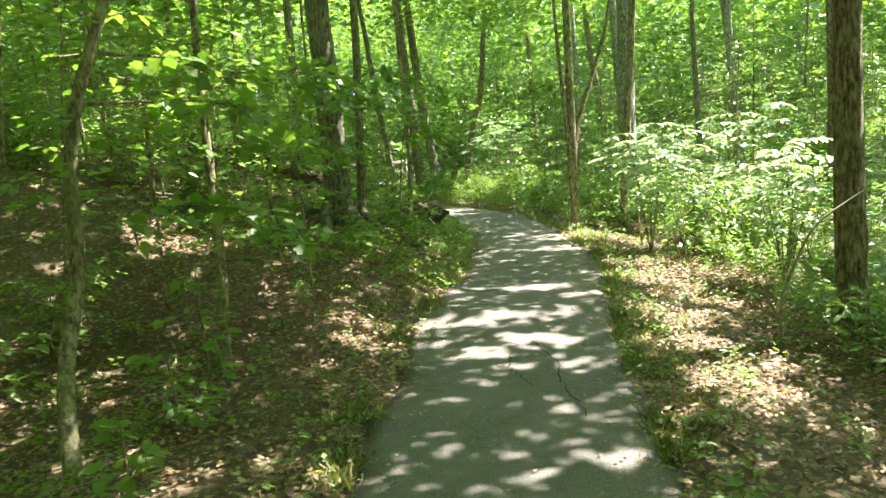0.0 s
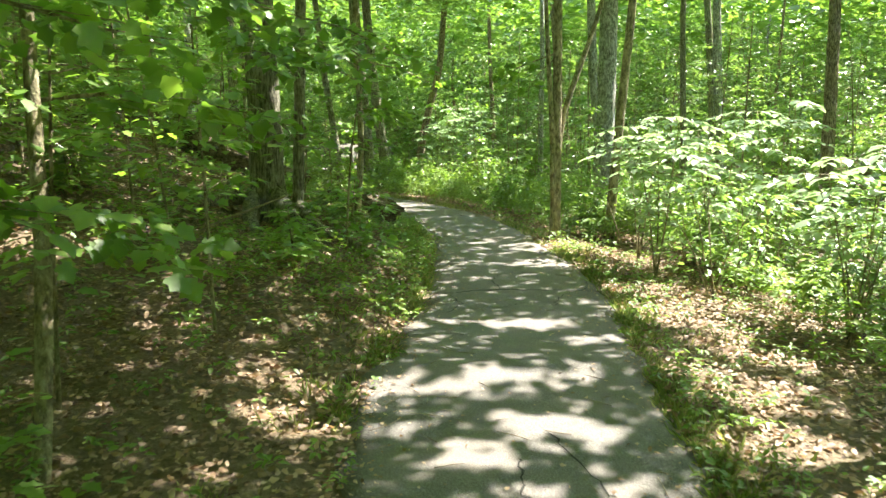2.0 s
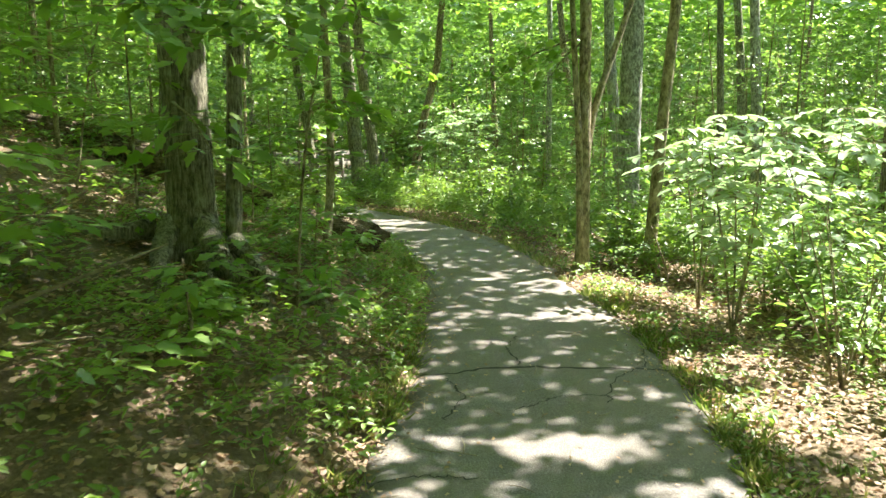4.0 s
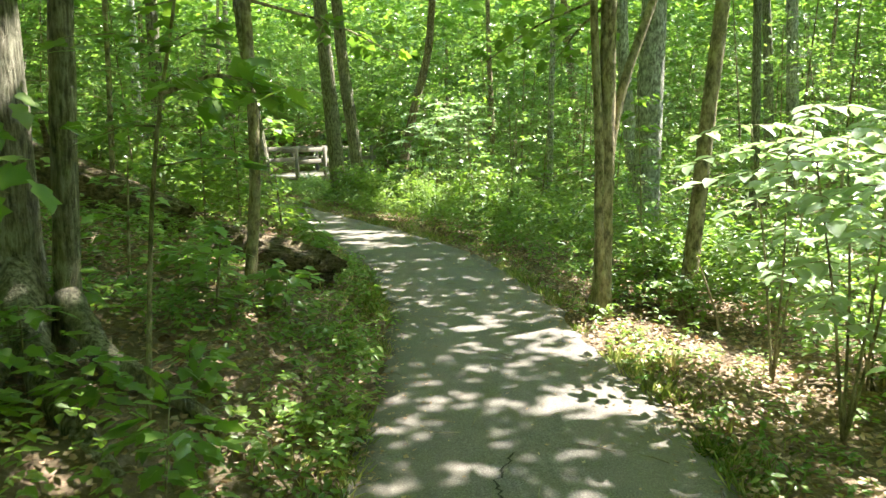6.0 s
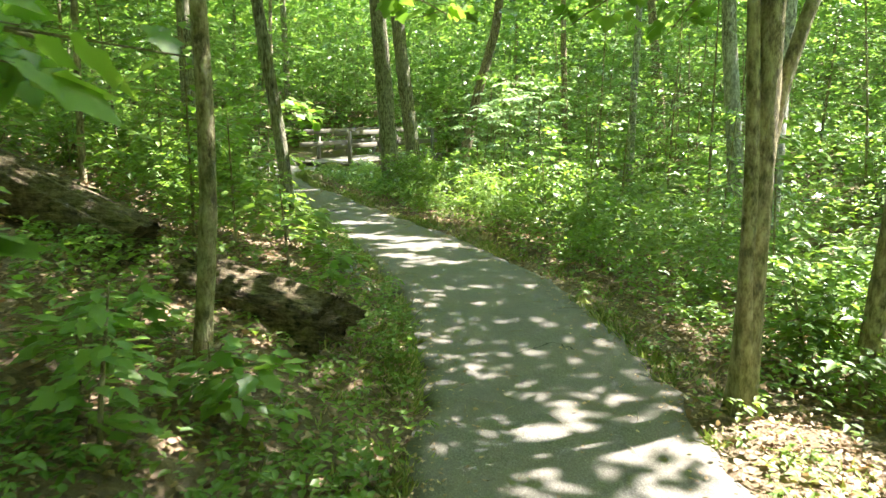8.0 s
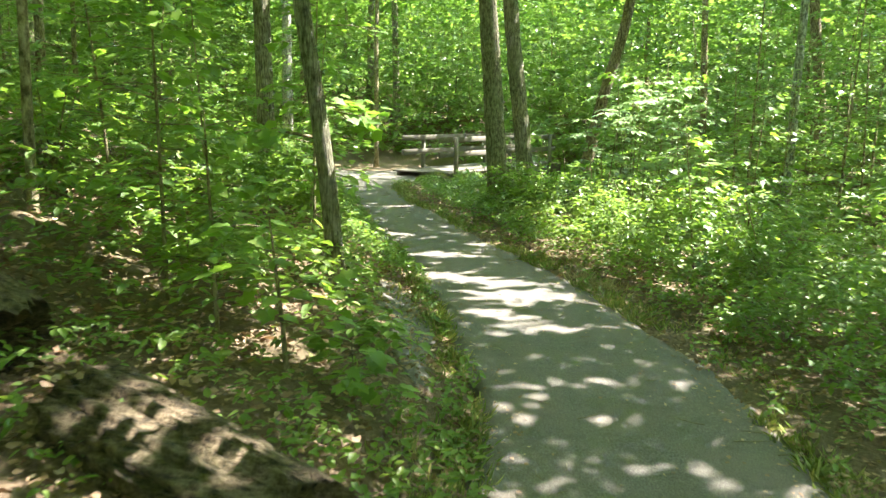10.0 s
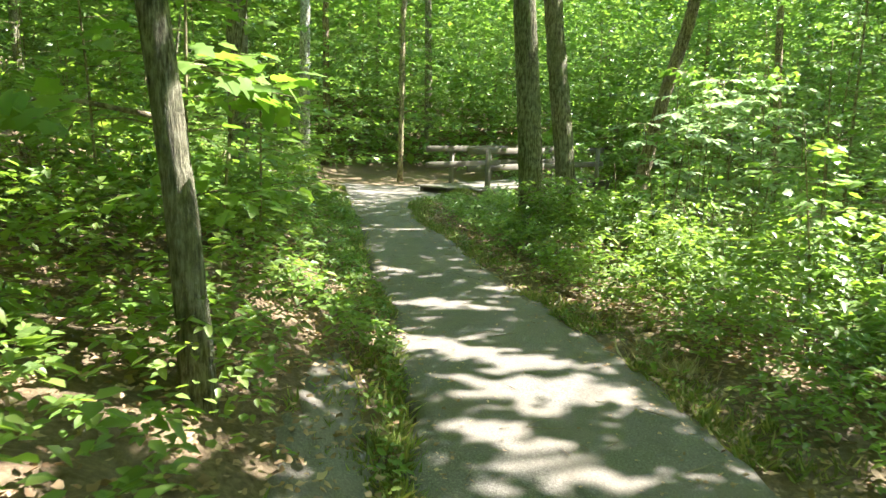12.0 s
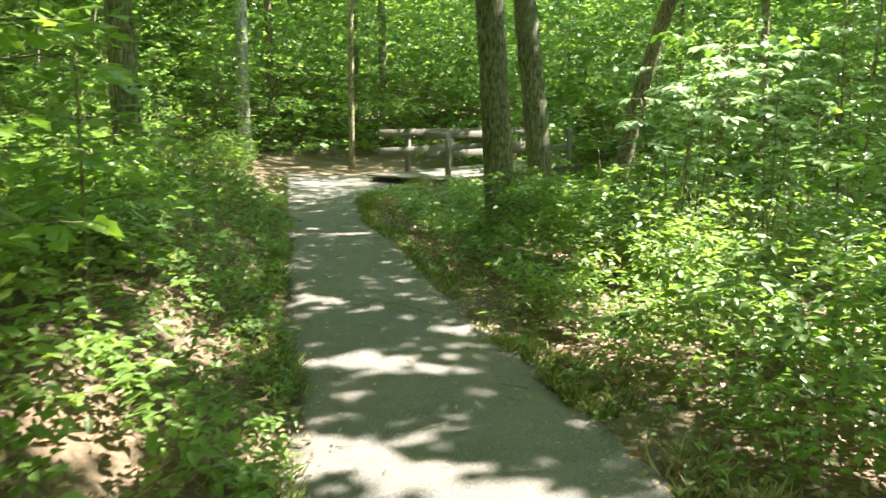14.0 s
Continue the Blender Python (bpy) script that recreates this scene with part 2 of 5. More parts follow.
def leaves(pos, way, normal, length, width, shape=PLAIN_LEAF):
    """Leaf blades at pos, pointing along way, facing normal."""
    pos, way = np.asarray(pos, float), unit(np.asarray(way, float))
    nrm = unit(normal - way * (normal * way).sum(-1, keepdims=True))
    side = np.cross(nrm, way)
    length, width = np.broadcast_to(length, len(pos)), np.broadcast_to(width, len(pos))
    sv, sf = shape
    v = pos[:, None] + sv[None, :, 0, None] * (length[:, None] * way)[:, None] + sv[None, :, 1, None] * (width[:, None] * side)[:, None] + sv[None, :, 2, None] * (length[:, None] * nrm)[:, None]
    f = sf[None] + (np.arange(len(pos)) * len(sv))[:, None, None]
    return v.reshape(-1, 3), f.reshape(-1, 3)


def spray(g, root, way, length, count, size, shape=PLAIN_LEAF, spread=0.38, tilt=0.28, ratio=0.62):
    """Leaves along a twig that fans out nearly level from root."""
    way = np.asarray(way, float) / np.linalg.norm(way)
    flat = unit(np.array((way[0], way[1], 0.0)) + 1e-6)
    side = np.array((-flat[1], flat[0], 0.0))
    s = g.uniform(0.12, 1.0, count)
    off = g.uniform(-1, 1, count) * spread * length * np.sin(np.pi * np.clip(s * 0.9 + 0.08, 0, 1))
    pos = np.asarray(root) + s[:, None] * length * way + off[:, None] * side
    pos[:, 2] += -0.12 * length * s ** 2 - 0.18 * abs(off) + g.normal(0, 0.03, count)
    out = flat + side * (np.sign(off) * g.uniform(0.2, 1.3, count))[:, None] + g.normal(0, 0.25, (count, 3))
    out[:, 2] -= 0.22
    nrm = np.array((0, 0, 1.0)) + g.normal(0, tilt, (count, 3))
    ln = size * g.uniform(0.6, 1.25, count)
    return leaves(pos, out, nrm, ln, ln * ratio, shape)


# ---- plan: the trail's edges, as x over y ----
EDGE_L = np.array([(-30, -2.6), (0, -0.75), (3.6, -0.56), (5.1, -0.45), (6.8, -0.31), (8.1, -0.14), (9.3, 0.04), (10.9, 0.23), (12.4, 0.36), (13.6, 0.35), (15.1, 0.25), (16.5, 0.06),
                   (18, -0.36), (20, -1.02), (21, -1.38), (22.6, -2.12), (23.5, -2.5), (25.4, -3.15), (27.7, -4.2), (29.8, -5.0), (31, -5.5), (33, -6.3), (34.5, -7.0)])
EDGE_R = np.array([(-30, -0.9), (0, 0.8), (3.4, 1.12), (5.05, 1.3), (6.25, 1.45), (7.9, 1.7), (9.4, 1.96), (10.7, 2.05), (12, 2.06), (13.8, 1.95), (14.9, 1.94), (15.8, 1.84), (17.2, 1.58),
                   (18.9, 1.06), (20.3, 0.5), (21.6, -0.1), (22.6, -0.7), (24.3, -1.38), (25.9, -2.1), (27.3, -2.8), (29.2, -3.5), (30.4, -3.8), (31.3, -3.7), (32.0, -3.2), (33, -3.5), (34.5, -4.6)])


def edge_left(y):
    return np.interp(y, EDGE_L[:, 0], EDGE_L[:, 1])


def edge_right(y):
    return np.interp(y, EDGE_R[:, 0], EDGE_R[:, 1])


def step(a, b, x):
    t = np.clip((np.asarray(x, float) - a) / (b - a), 0, 1)
    return t * t * (3 - 2 * t)


def ground_z(x, y):
    """Height of the forest floor: a bank on one side, a shallow creek bottom on the other."""
    x, y = np.asarray(x, float), np.asarray(y, float)
    lean = np.where(y > 17, 0.90, 1.0)
    dl, dr = np.maximum(edge_left(y) - x, 0) * lean, np.maximum(x - edge_right(y), 0) * lean
    rise = np.interp(dl, [0, 0.25, 0.95, 1.9, 3, 5, 12, 30, 60], [0, 0.06, 0.44, 0.62, 1.05, 1.7, 2.9, 4.2, 6])
    flat = np.interp(dl, [0, 3, 12, 60], [0, 0.0, 1.2, 4])
    k = step(4.5, 9.5, y) * (1 - 0.75 * step(23, 31, y))
    left = flat + (rise - flat) * k
    right = np.interp(dr, [0, 0.6, 2, 4.5, 7, 10, 20, 60], [0, -0.04, -0.2, -0.62, -0.55, 0.1, 1.9, 6])
    far = 2.2 * step(37.5, 48, y - 0.4 * np.abs(x + 3)) + 0.03 * np.maximum(y - 45, 0)
    along, across = (x + 2.79) * 0.41 + (y - 32.75) * 0.912, (y - 32.75) * 0.41 - (x + 2.79) * 0.912
    creek = -0.85 * np.exp(-((along - 3.4) / 1.3) ** 2) * (1 - step(2.5, 5.0, across)) * step(-14, -7, across)
    bumps = 0.05 * np.sin(1.7 * x + 0.6 * y) * np.sin(1.3 * y - 0.4 * x) * np.clip(dl + dr, 0, 1)
    return left + right + np.where((dl + dr > 0) | (y > 34), far, 0) + creek * np.clip(dl + dr, 0, 1) + bumps + 0.17 * np.exp(-((along + 0.75) / 0.55) ** 2) * step(-0.7, 0.0, across) * (1 - step(1.6, 2.4, across))


def trail_z(x, y):
    return 0.05 * np.exp(-((y - 7.3 - 0.1 * x + 0.06 * np.sin(5 * x)) / np.where(y < 7.3, 0.2, 0.32)) ** 2) + 0.012 * np.sin(1.1 * y) + 0.008 * np.sin(2.9 * x + y)


def clear_of_plants(x, y):
    """The bridge's deck, the trodden junction before it and the big tree's roots."""
    along, across = (x + 2.79) * 0.41 + (y - 32.75) * 0.912, (y - 32.75) * 0.41 - (x + 2.79) * 0.912
    return ((along > -0.5) & (along < 7) & (across > -0.25) & (across < 1.9)) | ((y > 30.6) & (y < 32.5) & (x > -6.9) & (along < -0.2) & (across > 0.1)) | ((np.hypot((x + 1.35) / 0.95, (y - 10.75) / 0.8)) < 1)


# ---- ground ----
def build_ground():
    gx = np.concatenate([np.linspace(-60, -7, 40)[:-1], np.arange(-7, 8, 0.16), np.linspace(8, 60, 40)[1:]])
    gy = np.concatenate([np.linspace(-30, 0, 30)[:-1], np.arange(0, 38, 0.16), np.linspace(38, 110, 50)[1:]])
    x, y = np.meshgrid(gx, gy)
    z = ground_z(x, y)
    inside = (x > edge_left(y) + 0.1) & (x < edge_right(y) - 0.1) & (y < 34)
    z = z + np.random.default_rng(3).normal(0, 0.012, z.shape)
    z[inside] = -0.09
    near = (x > edge_left(y) - 0.16) & (x < edge_right(y) + 0.16) & (y < 34) & ~inside
    z[near] = -0.02 + np.random.default_rng(4).normal(0, 0.012, near.sum())
    v = np.stack([x, y, z], -1).reshape(-1, 3)
    nx = len(gx)
    i, j = np.meshgrid(np.arange(len(gy) - 1), np.arange(nx - 1), indexing="ij")
    f = np.stack([i * nx + j, i * nx + j + 1, (i + 1) * nx + j + 1, (i + 1) * nx + j], -1).reshape(-1, 4)
    tagged(part("ground", (v, f), SOIL, None, "forest floor of brown soil under dead leaves", True), category="ground", kind="structure")


def build_trail():
    g = np.random.default_rng(5)
    ys = np.arange(-26, 34.4, 0.11)
    n = 15
    wob_l, wob_r = np.interp(ys, ys[::2], g.normal(0, 0.035, len(ys[::2]))), np.interp(ys, ys[::2], g.normal(0, 0.03, len(ys[::2])))
    wob_l += 0.08 * np.sin(ys * 2.1) * np.sin(ys * 0.73)
    wob_r += 0.05 * np.sin(ys * 1.7 + 1) * np.sin(ys * 0.61)
    xl, xr = edge_left(ys) + wob_l, edge_right(ys) + wob_r
    s = np.linspace(0, 1, n)
    x = xl[:, None] + (xr - xl)[:, None] * s
    y = np.repeat(ys[:, None], n, 1)
    z = trail_z(x, y) + 0.015
    z[:, 0] -= 0.02
    z[:, -1] -= 0.02
    low = np.stack([np.concatenate([x[:, :1], x[:, -1:]], 1), np.concatenate([y[:, :1], y[:, -1:]], 1), np.full((len(ys), 2), -0.1)], -1)
    v = np.concatenate([np.stack([x, y, z], -1), low], 1)
    w = n + 2
    order = [n, *range(n), n + 1]
    f = []
    for a, b in zip(order[:-1], order[1:]):
        i = np.arange(len(ys) - 1)
        f.append(np.stack([i * w + a, i * w + b, (i + 1) * w + b, (i + 1) * w + a], -1))
    trail = tagged(part("trail", (v.reshape(-1, 3), np.concatenate(f)), ASPHALT, None, "narrow worn grey asphalt footpath with cracks and ragged edges", True), category="path", kind="structure")
    lines = [((0.2, 10.05), (0.8, 10.2), (1.3, 10.12), (2.0, 10.03)), ((0.85, 4.4), (0.78, 5.2), (0.84, 5.6), (0.7, 6.2)), ((0.6, 5.05), (0.45, 5.5), (0.5, 5.9)),
             ((1.35, 9.35), (1.5, 9.8), (1.85, 10.2), (1.95, 10.6)), ((0.35, 9.2), (0.5, 9.6), (0.4, 10.0)), ((0.75, 9.3), (1.1, 9.55), (1.5, 9.5)), ((0.95, 10.2), (0.9, 10.7), (1.05, 11.0)),
             ((-0.1, 8.3), (0.2, 8.4), (0.45, 8.35)), ((1.0, 15.0), (1.3, 15.3), (1.45, 15.1)), ((-0.8, 22.5), (-1.3, 22.9), (-1.6, 22.7))]
    for k, line in enumerate(lines):
        pts = curve_points([(a, b, 0) for a, b in line], 26)
        pts[:, :2] += g.normal(0, 0.014, (26, 2))
        half = (0.016 if k == 0 else 0.0055) * g.uniform(0.4, 1.5, 26)
        d = unit(np.gradient(pts, axis=0))
        sd = np.stack([-d[:, 1], d[:, 0], 0 * d[:, 0]], 1)
        a, b = pts - sd * half[:, None], pts + sd * half[:, None]
        vv = np.stack([a, b], 1).reshape(-1, 3)
        vv[:, 2] = trail_z(vv[:, 0], vv[:, 1]) + 0.0195
        i = np.arange(25)
        part("crack", (vv, np.stack([2 * i, 2 * i + 1, 2 * i + 3, 2 * i + 2], -1)), CRACK, trail)


build_ground()
build_trail()

# ---- trees ----
TREES = []   # empty, x, y, low foliage allowed


def trunk_line(x, y, pts, top):
    """From measured (x, z) pairs in the plane y, up to the height top."""
    z0 = float(ground_z(x, y)) - 0.12
    line = [(pts[0][0], y, z0)] + [(a, y, b) for a, b in pts if b > z0 + 0.3]
    (xa, _, za), (xb, _, zb) = line[-2], line[-1]
    slope = np.clip((xb - xa) / max(zb - za, 0.1), -0.2, 0.2) * 0.6
    z = zb
    while z < top:
        z += 1.6
        xb += slope * 1.6 + rng.normal(0, 0.05)
        line.append((xb, y + rng.normal(0, 0.05), z))
    return line


def tree(x, y, pts, dia, bark, label, top=13.0, sides=16, flare=0.6, near=True, forks=()):
    line = trunk_line(x, y, pts, top)
    root = new("tree")
    root.location = (0, 0, 0)
    tagged(root, label, "tree", "woodland trees")
    n = int((line[-1][2] - line[0][2]) / (0.16 if near else 0.7)) + 4
    c = curve_points(line, n)
    h = (c[:, 2] - c[0, 2]) / (c[-1, 2] - c[0, 2])
    part("trunk", fix_quads(tube(c, dia / 2 * (1 - 0.72 * h ** 1.1), sides, 0.06 if near else 0.03, flare, len(TREES))), bark, root, "", True)
    for fork in forks:
        fc = curve_points(fork, 24)
        part("limb", fix_quads(tube(fc, np.linspace(dia * 0.3, dia * 0.16, 24), 10, 0.05)), bark, root, "", True)
    g = np.random.default_rng(100 + len(TREES))
    for k in range(5 if near else 3):
        z = top * g.uniform(0.55, 0.95)
        a = g.uniform(0, 6.28)
        b = c[np.argmin(abs(c[:, 2] - z))]
        ln = g.uniform(1.6, 3.4)
        end = b + (ln * np.cos(a), ln * np.sin(a), ln * 0.5)
        part("limb", fix_quads(tube(curve_points([b, (b + end) / 2 + (0, 0, 0.2), end], 7), np.linspace(dia * 0.2, dia * 0.05, 7), 6)), bark, root, "", True)
    TREES.append((root, c[-1, 0], y))
    return root


tree(2.27, 14.0, [(2.27, 0.1), (2.27, 1.46), (2.26, 2.53)], 0.155, BARK_SMOOTH, "slender forked tree with smooth olive-brown bark beside the trail", 12, 18, 0.75,
     forks=[[(2.29, 14.02, 1.25), (2.36, 14.1, 1.75), (2.47, 14.15, 2.15), (2.66, 14.25, 2.6), (3.0, 14.4, 3.5), (3.3, 14.6, 5.0)], [(2.3, 13.98, 0.1), (2.2, 13.92, 0.6), (2.2, 13.93, 1.4), (2.12, 13.95, 2.6), (2.0, 13.9, 4.5)]])
tree(3.23, 14.5, [(3.2, 0.0), (3.3, 0.95), (3.36, 1.91), (3.43, 2.6)], 0.155, BARK_SMOOTH, "leaning slender tree with mossy olive bark by the trail", 12, 18, 0.4)
tree(3.47, 6.4, [(3.47, -0.3), (3.42, 1.29), (3.4, 2.66)], 0.25, BARK_BROWN, "straight tree with brown furrowed bark among sunlit shrubs", 14, 22, 0.35)
tree(4.57, 20.0, [(4.55, 0.1), (4.58, 3.1)], 0.46, BARK_PALE, "stout tree with pale grey bark in the undergrowth", 16, 20, 0.4)
big_tree = tree(-1.62, 11.4, [(-1.6, 0.5), (-1.6, 1.6), (-1.63, 2.8), (-1.7, 4.0)], 0.38, BARK_GREY, "large grey-barked tree with spreading roots on the bank", 15, 30, 0.9)
for pts, r in (([(-1.5, 11.3, 0.95), (-1.32, 11.0, 0.72), (-1.12, 10.65, 0.6), (-0.9, 10.42, 0.46), (-0.64, 10.18, 0.3)], 0.085), ([(-1.75, 11.3, 0.95), (-1.75, 10.95, 0.72), (-1.6, 10.5, 0.6), (-1.5, 10.0, 0.5)], 0.075),
               ([(-1.25, 11.3, 0.8), (-1.0, 11.05, 0.56), (-0.6, 10.85, 0.42), (-0.25, 10.75, 0.2)], 0.06), ([(-1.9, 11.35, 0.9), (-2.2, 11.1, 0.74), (-2.7, 10.9, 0.8)], 0.07), ([(-1.5, 11.2, 0.75), (-1.3, 10.7, 0.6), (-1.25, 10.2, 0.48), (-1.05, 9.85, 0.38)], 0.05)):
    line = curve_points([(a, b, max(c, float(ground_z(a, b)) + (0.03 if k < len(pts) - 1 else -0.03))) for k, (a, b, c) in enumerate(pts)], 22)
    part("root", fix_quads(tube(line, np.linspace(r * 1.25, r * 0.5, 22), 12, 0.16)), BARK_GREY, big_tree, "", True)
tree(-1.22, 11.35, [(-1.28, 0.5), (-1.22, 1.6), (-1.16, 3.0)], 0.135, BARK_GREY, "slim grey tree standing behind a larger trunk", 12, 14, 0.4)
tree(-0.66, 13.3, [(-0.7, 0.5), (-0.6, 1.37), (-0.63, 2.2)], 0.09, BARK_SMOOTH, "slender mossy tree beside a rotten log", 10, 16, 0.5)
tree(-1.19, 17.85, [(-1.21, 0.5), (-1.26, 1.0), (-1.36, 1.75), (-1.5, 2.6)], 0.14, BARK_GREY, "slim leaning tree with shaggy grey-brown bark on the bank", 10, 16, 0.35)
tree(-1.0, 27.3, [(-1.0, 0.0), (-1.12, 1.7), (-1.26, 3.3)], 0.40, BARK_GREY, "grey mottled tree in front of the footbridge", 15, 18, 0.4)
tree(-0.5, 28.0, [(-0.49, 0.0), (-0.7, 1.8), (-0.91, 3.4)], 0.34, BARK_GREY, "leaning grey tree in front of the footbridge", 15, 18, 0.4)
tree(-4.58, 24.6, [(-4.58, 0.8), (-4.62, 3.0)], 0.30, BARK_GREY, "grey tree on the leafy bank", 13, 16, 0.4)
tree(-8.8, 36.5, [(-8.82, 0.5), (-8.8, 4.8)], 0.34, BARK_PALE, "pale straight tree catching sunlight in the woods", 16, 14, 0.3)
tree(0.55, 32.0, [(0.55, 0.0), (0.98, 2.2), (1.47, 4.0)], 0.30, BARK_BROWN, "dark leaning tree beyond the creek", 13, 14, 0.3)
tree(9.5, 19.6, [(9.55, 1.5), (9.5, 4.3)], 0.30, BARK_BROWN, "dark straight tree on the far slope", 15, 14, 0.3)
tree(8.0, 22.2, [(8.13, 1.0), (7.88, 4.66)], 0.26, BARK_PALE, "pale slim tree on the far slope", 14, 12, 0.3)
tree(6.4, 20.1, [(6.42, 1.0), (6.28, 4.3)], 0.16, BARK_GREY, "slim grey tree in the creek bottom", 12, 12, 0.3)
tree(4.15, 38, [(4.22, 0.5), (3.98, 5.1)], 0.24, BARK_BROWN, "dark slim tree beyond the creek", 13, 10, 0.3, False)
tree(6.9, 36, [(7.09, 1.6), (6.58, 4.8)], 0.34, BARK_BROWN, "dark tree on the far slope", 13, 10, 0.3, False)
tree(5.5, 24, [(5.62, 0.0), (5.21, 3.4)], 0.30, BARK_PALE, "pale tree streaked with sunlight in the creek bottom", 14, 14, 0.3)
tree(9.4, 26, [(9.51, 0.6), (9.25, 4.2)], 0.26, BARK_GREY, "grey tree on the far slope", 14, 10, 0.3, False)
tree(-2.83, 16.6, [(-2.83, 1.4), (-2.8, 2.54)], 0.07, BARK_SMOOTH, "thin pole of a young tree on the bank", 8, 8, 0.2)
tree(-5.77, 36, [(-5.76, 0.4), (-5.77, 4.7)], 0.16, BARK_SMOOTH, "slim greenish tree behind the trail's bend", 12, 10, 0.3, False)
tree(-6.6, 42, [(-6.54, 1.3), (-6.67, 5.6)], 0.30, BARK_GREY, "grey tree deep in the woods", 14, 10, 0.3, False)
tree(-9.55, 40, [(-9.53, 1.2), (-9.61, 5.3)], 0.26, BARK_BROWN, "dark tree deep in the woods", 14, 10, 0.3, False)

# more woodland around, at random
placed = [(t[1], t[2]) for t in TREES]
g0 = np.random.default_rng(21)
tries = 0
while len(TREES) < 92 and tries < 4000:
    tries += 1
    x, y = g0.uniform(-32, 32), g0.uniform(-18, 62)
    side = max(edge_left(y) - x, x - edge_right(y))
    if y < 34 and side < (6.5 if x > edge_right(y) else 5.0):
        continue
    if 31 < y < 41 and -8 < x < 5:
        continue
    if min((x - a) ** 2 + (y - b) ** 2 for a, b in placed) < 3.0:
        continue
    placed.append((x, y))
    lean = g0.normal(0, 0.05)
    z0 = float(ground_z(x, y))
    dia = float(np.clip(g0.lognormal(-1.75, 0.45), 0.08, 0.5))
    bark, words = [(BARK_BROWN, "brown-barked woodland tree among leafy undergrowth"), (BARK_GREY, "grey-barked woodland tree among leafy undergrowth"), (BARK_PALE, "pale-barked woodland tree among leafy undergrowth"), (BARK_SMOOTH, "mossy slim woodland tree among leafy undergrowth")][g0.choice(4, p=[0.38, 0.38, 0.08, 0.16])]
    bow = g0.normal(0, 0.16)
    tree(x, y, [(x, z0), (x + lean * 1.3 + bow, z0 + 1.3), (x + lean * 2.7 - 0.4 * bow, z0 + 2.7), (x + lean * 4.2 + 0.8 * bow, z0 + 4.2), (x + lean * 5.6 - 0.5 * bow, z0 + 5.6)], dia, bark, words, g0.uniform(10, 15), 9, 0.3, False)


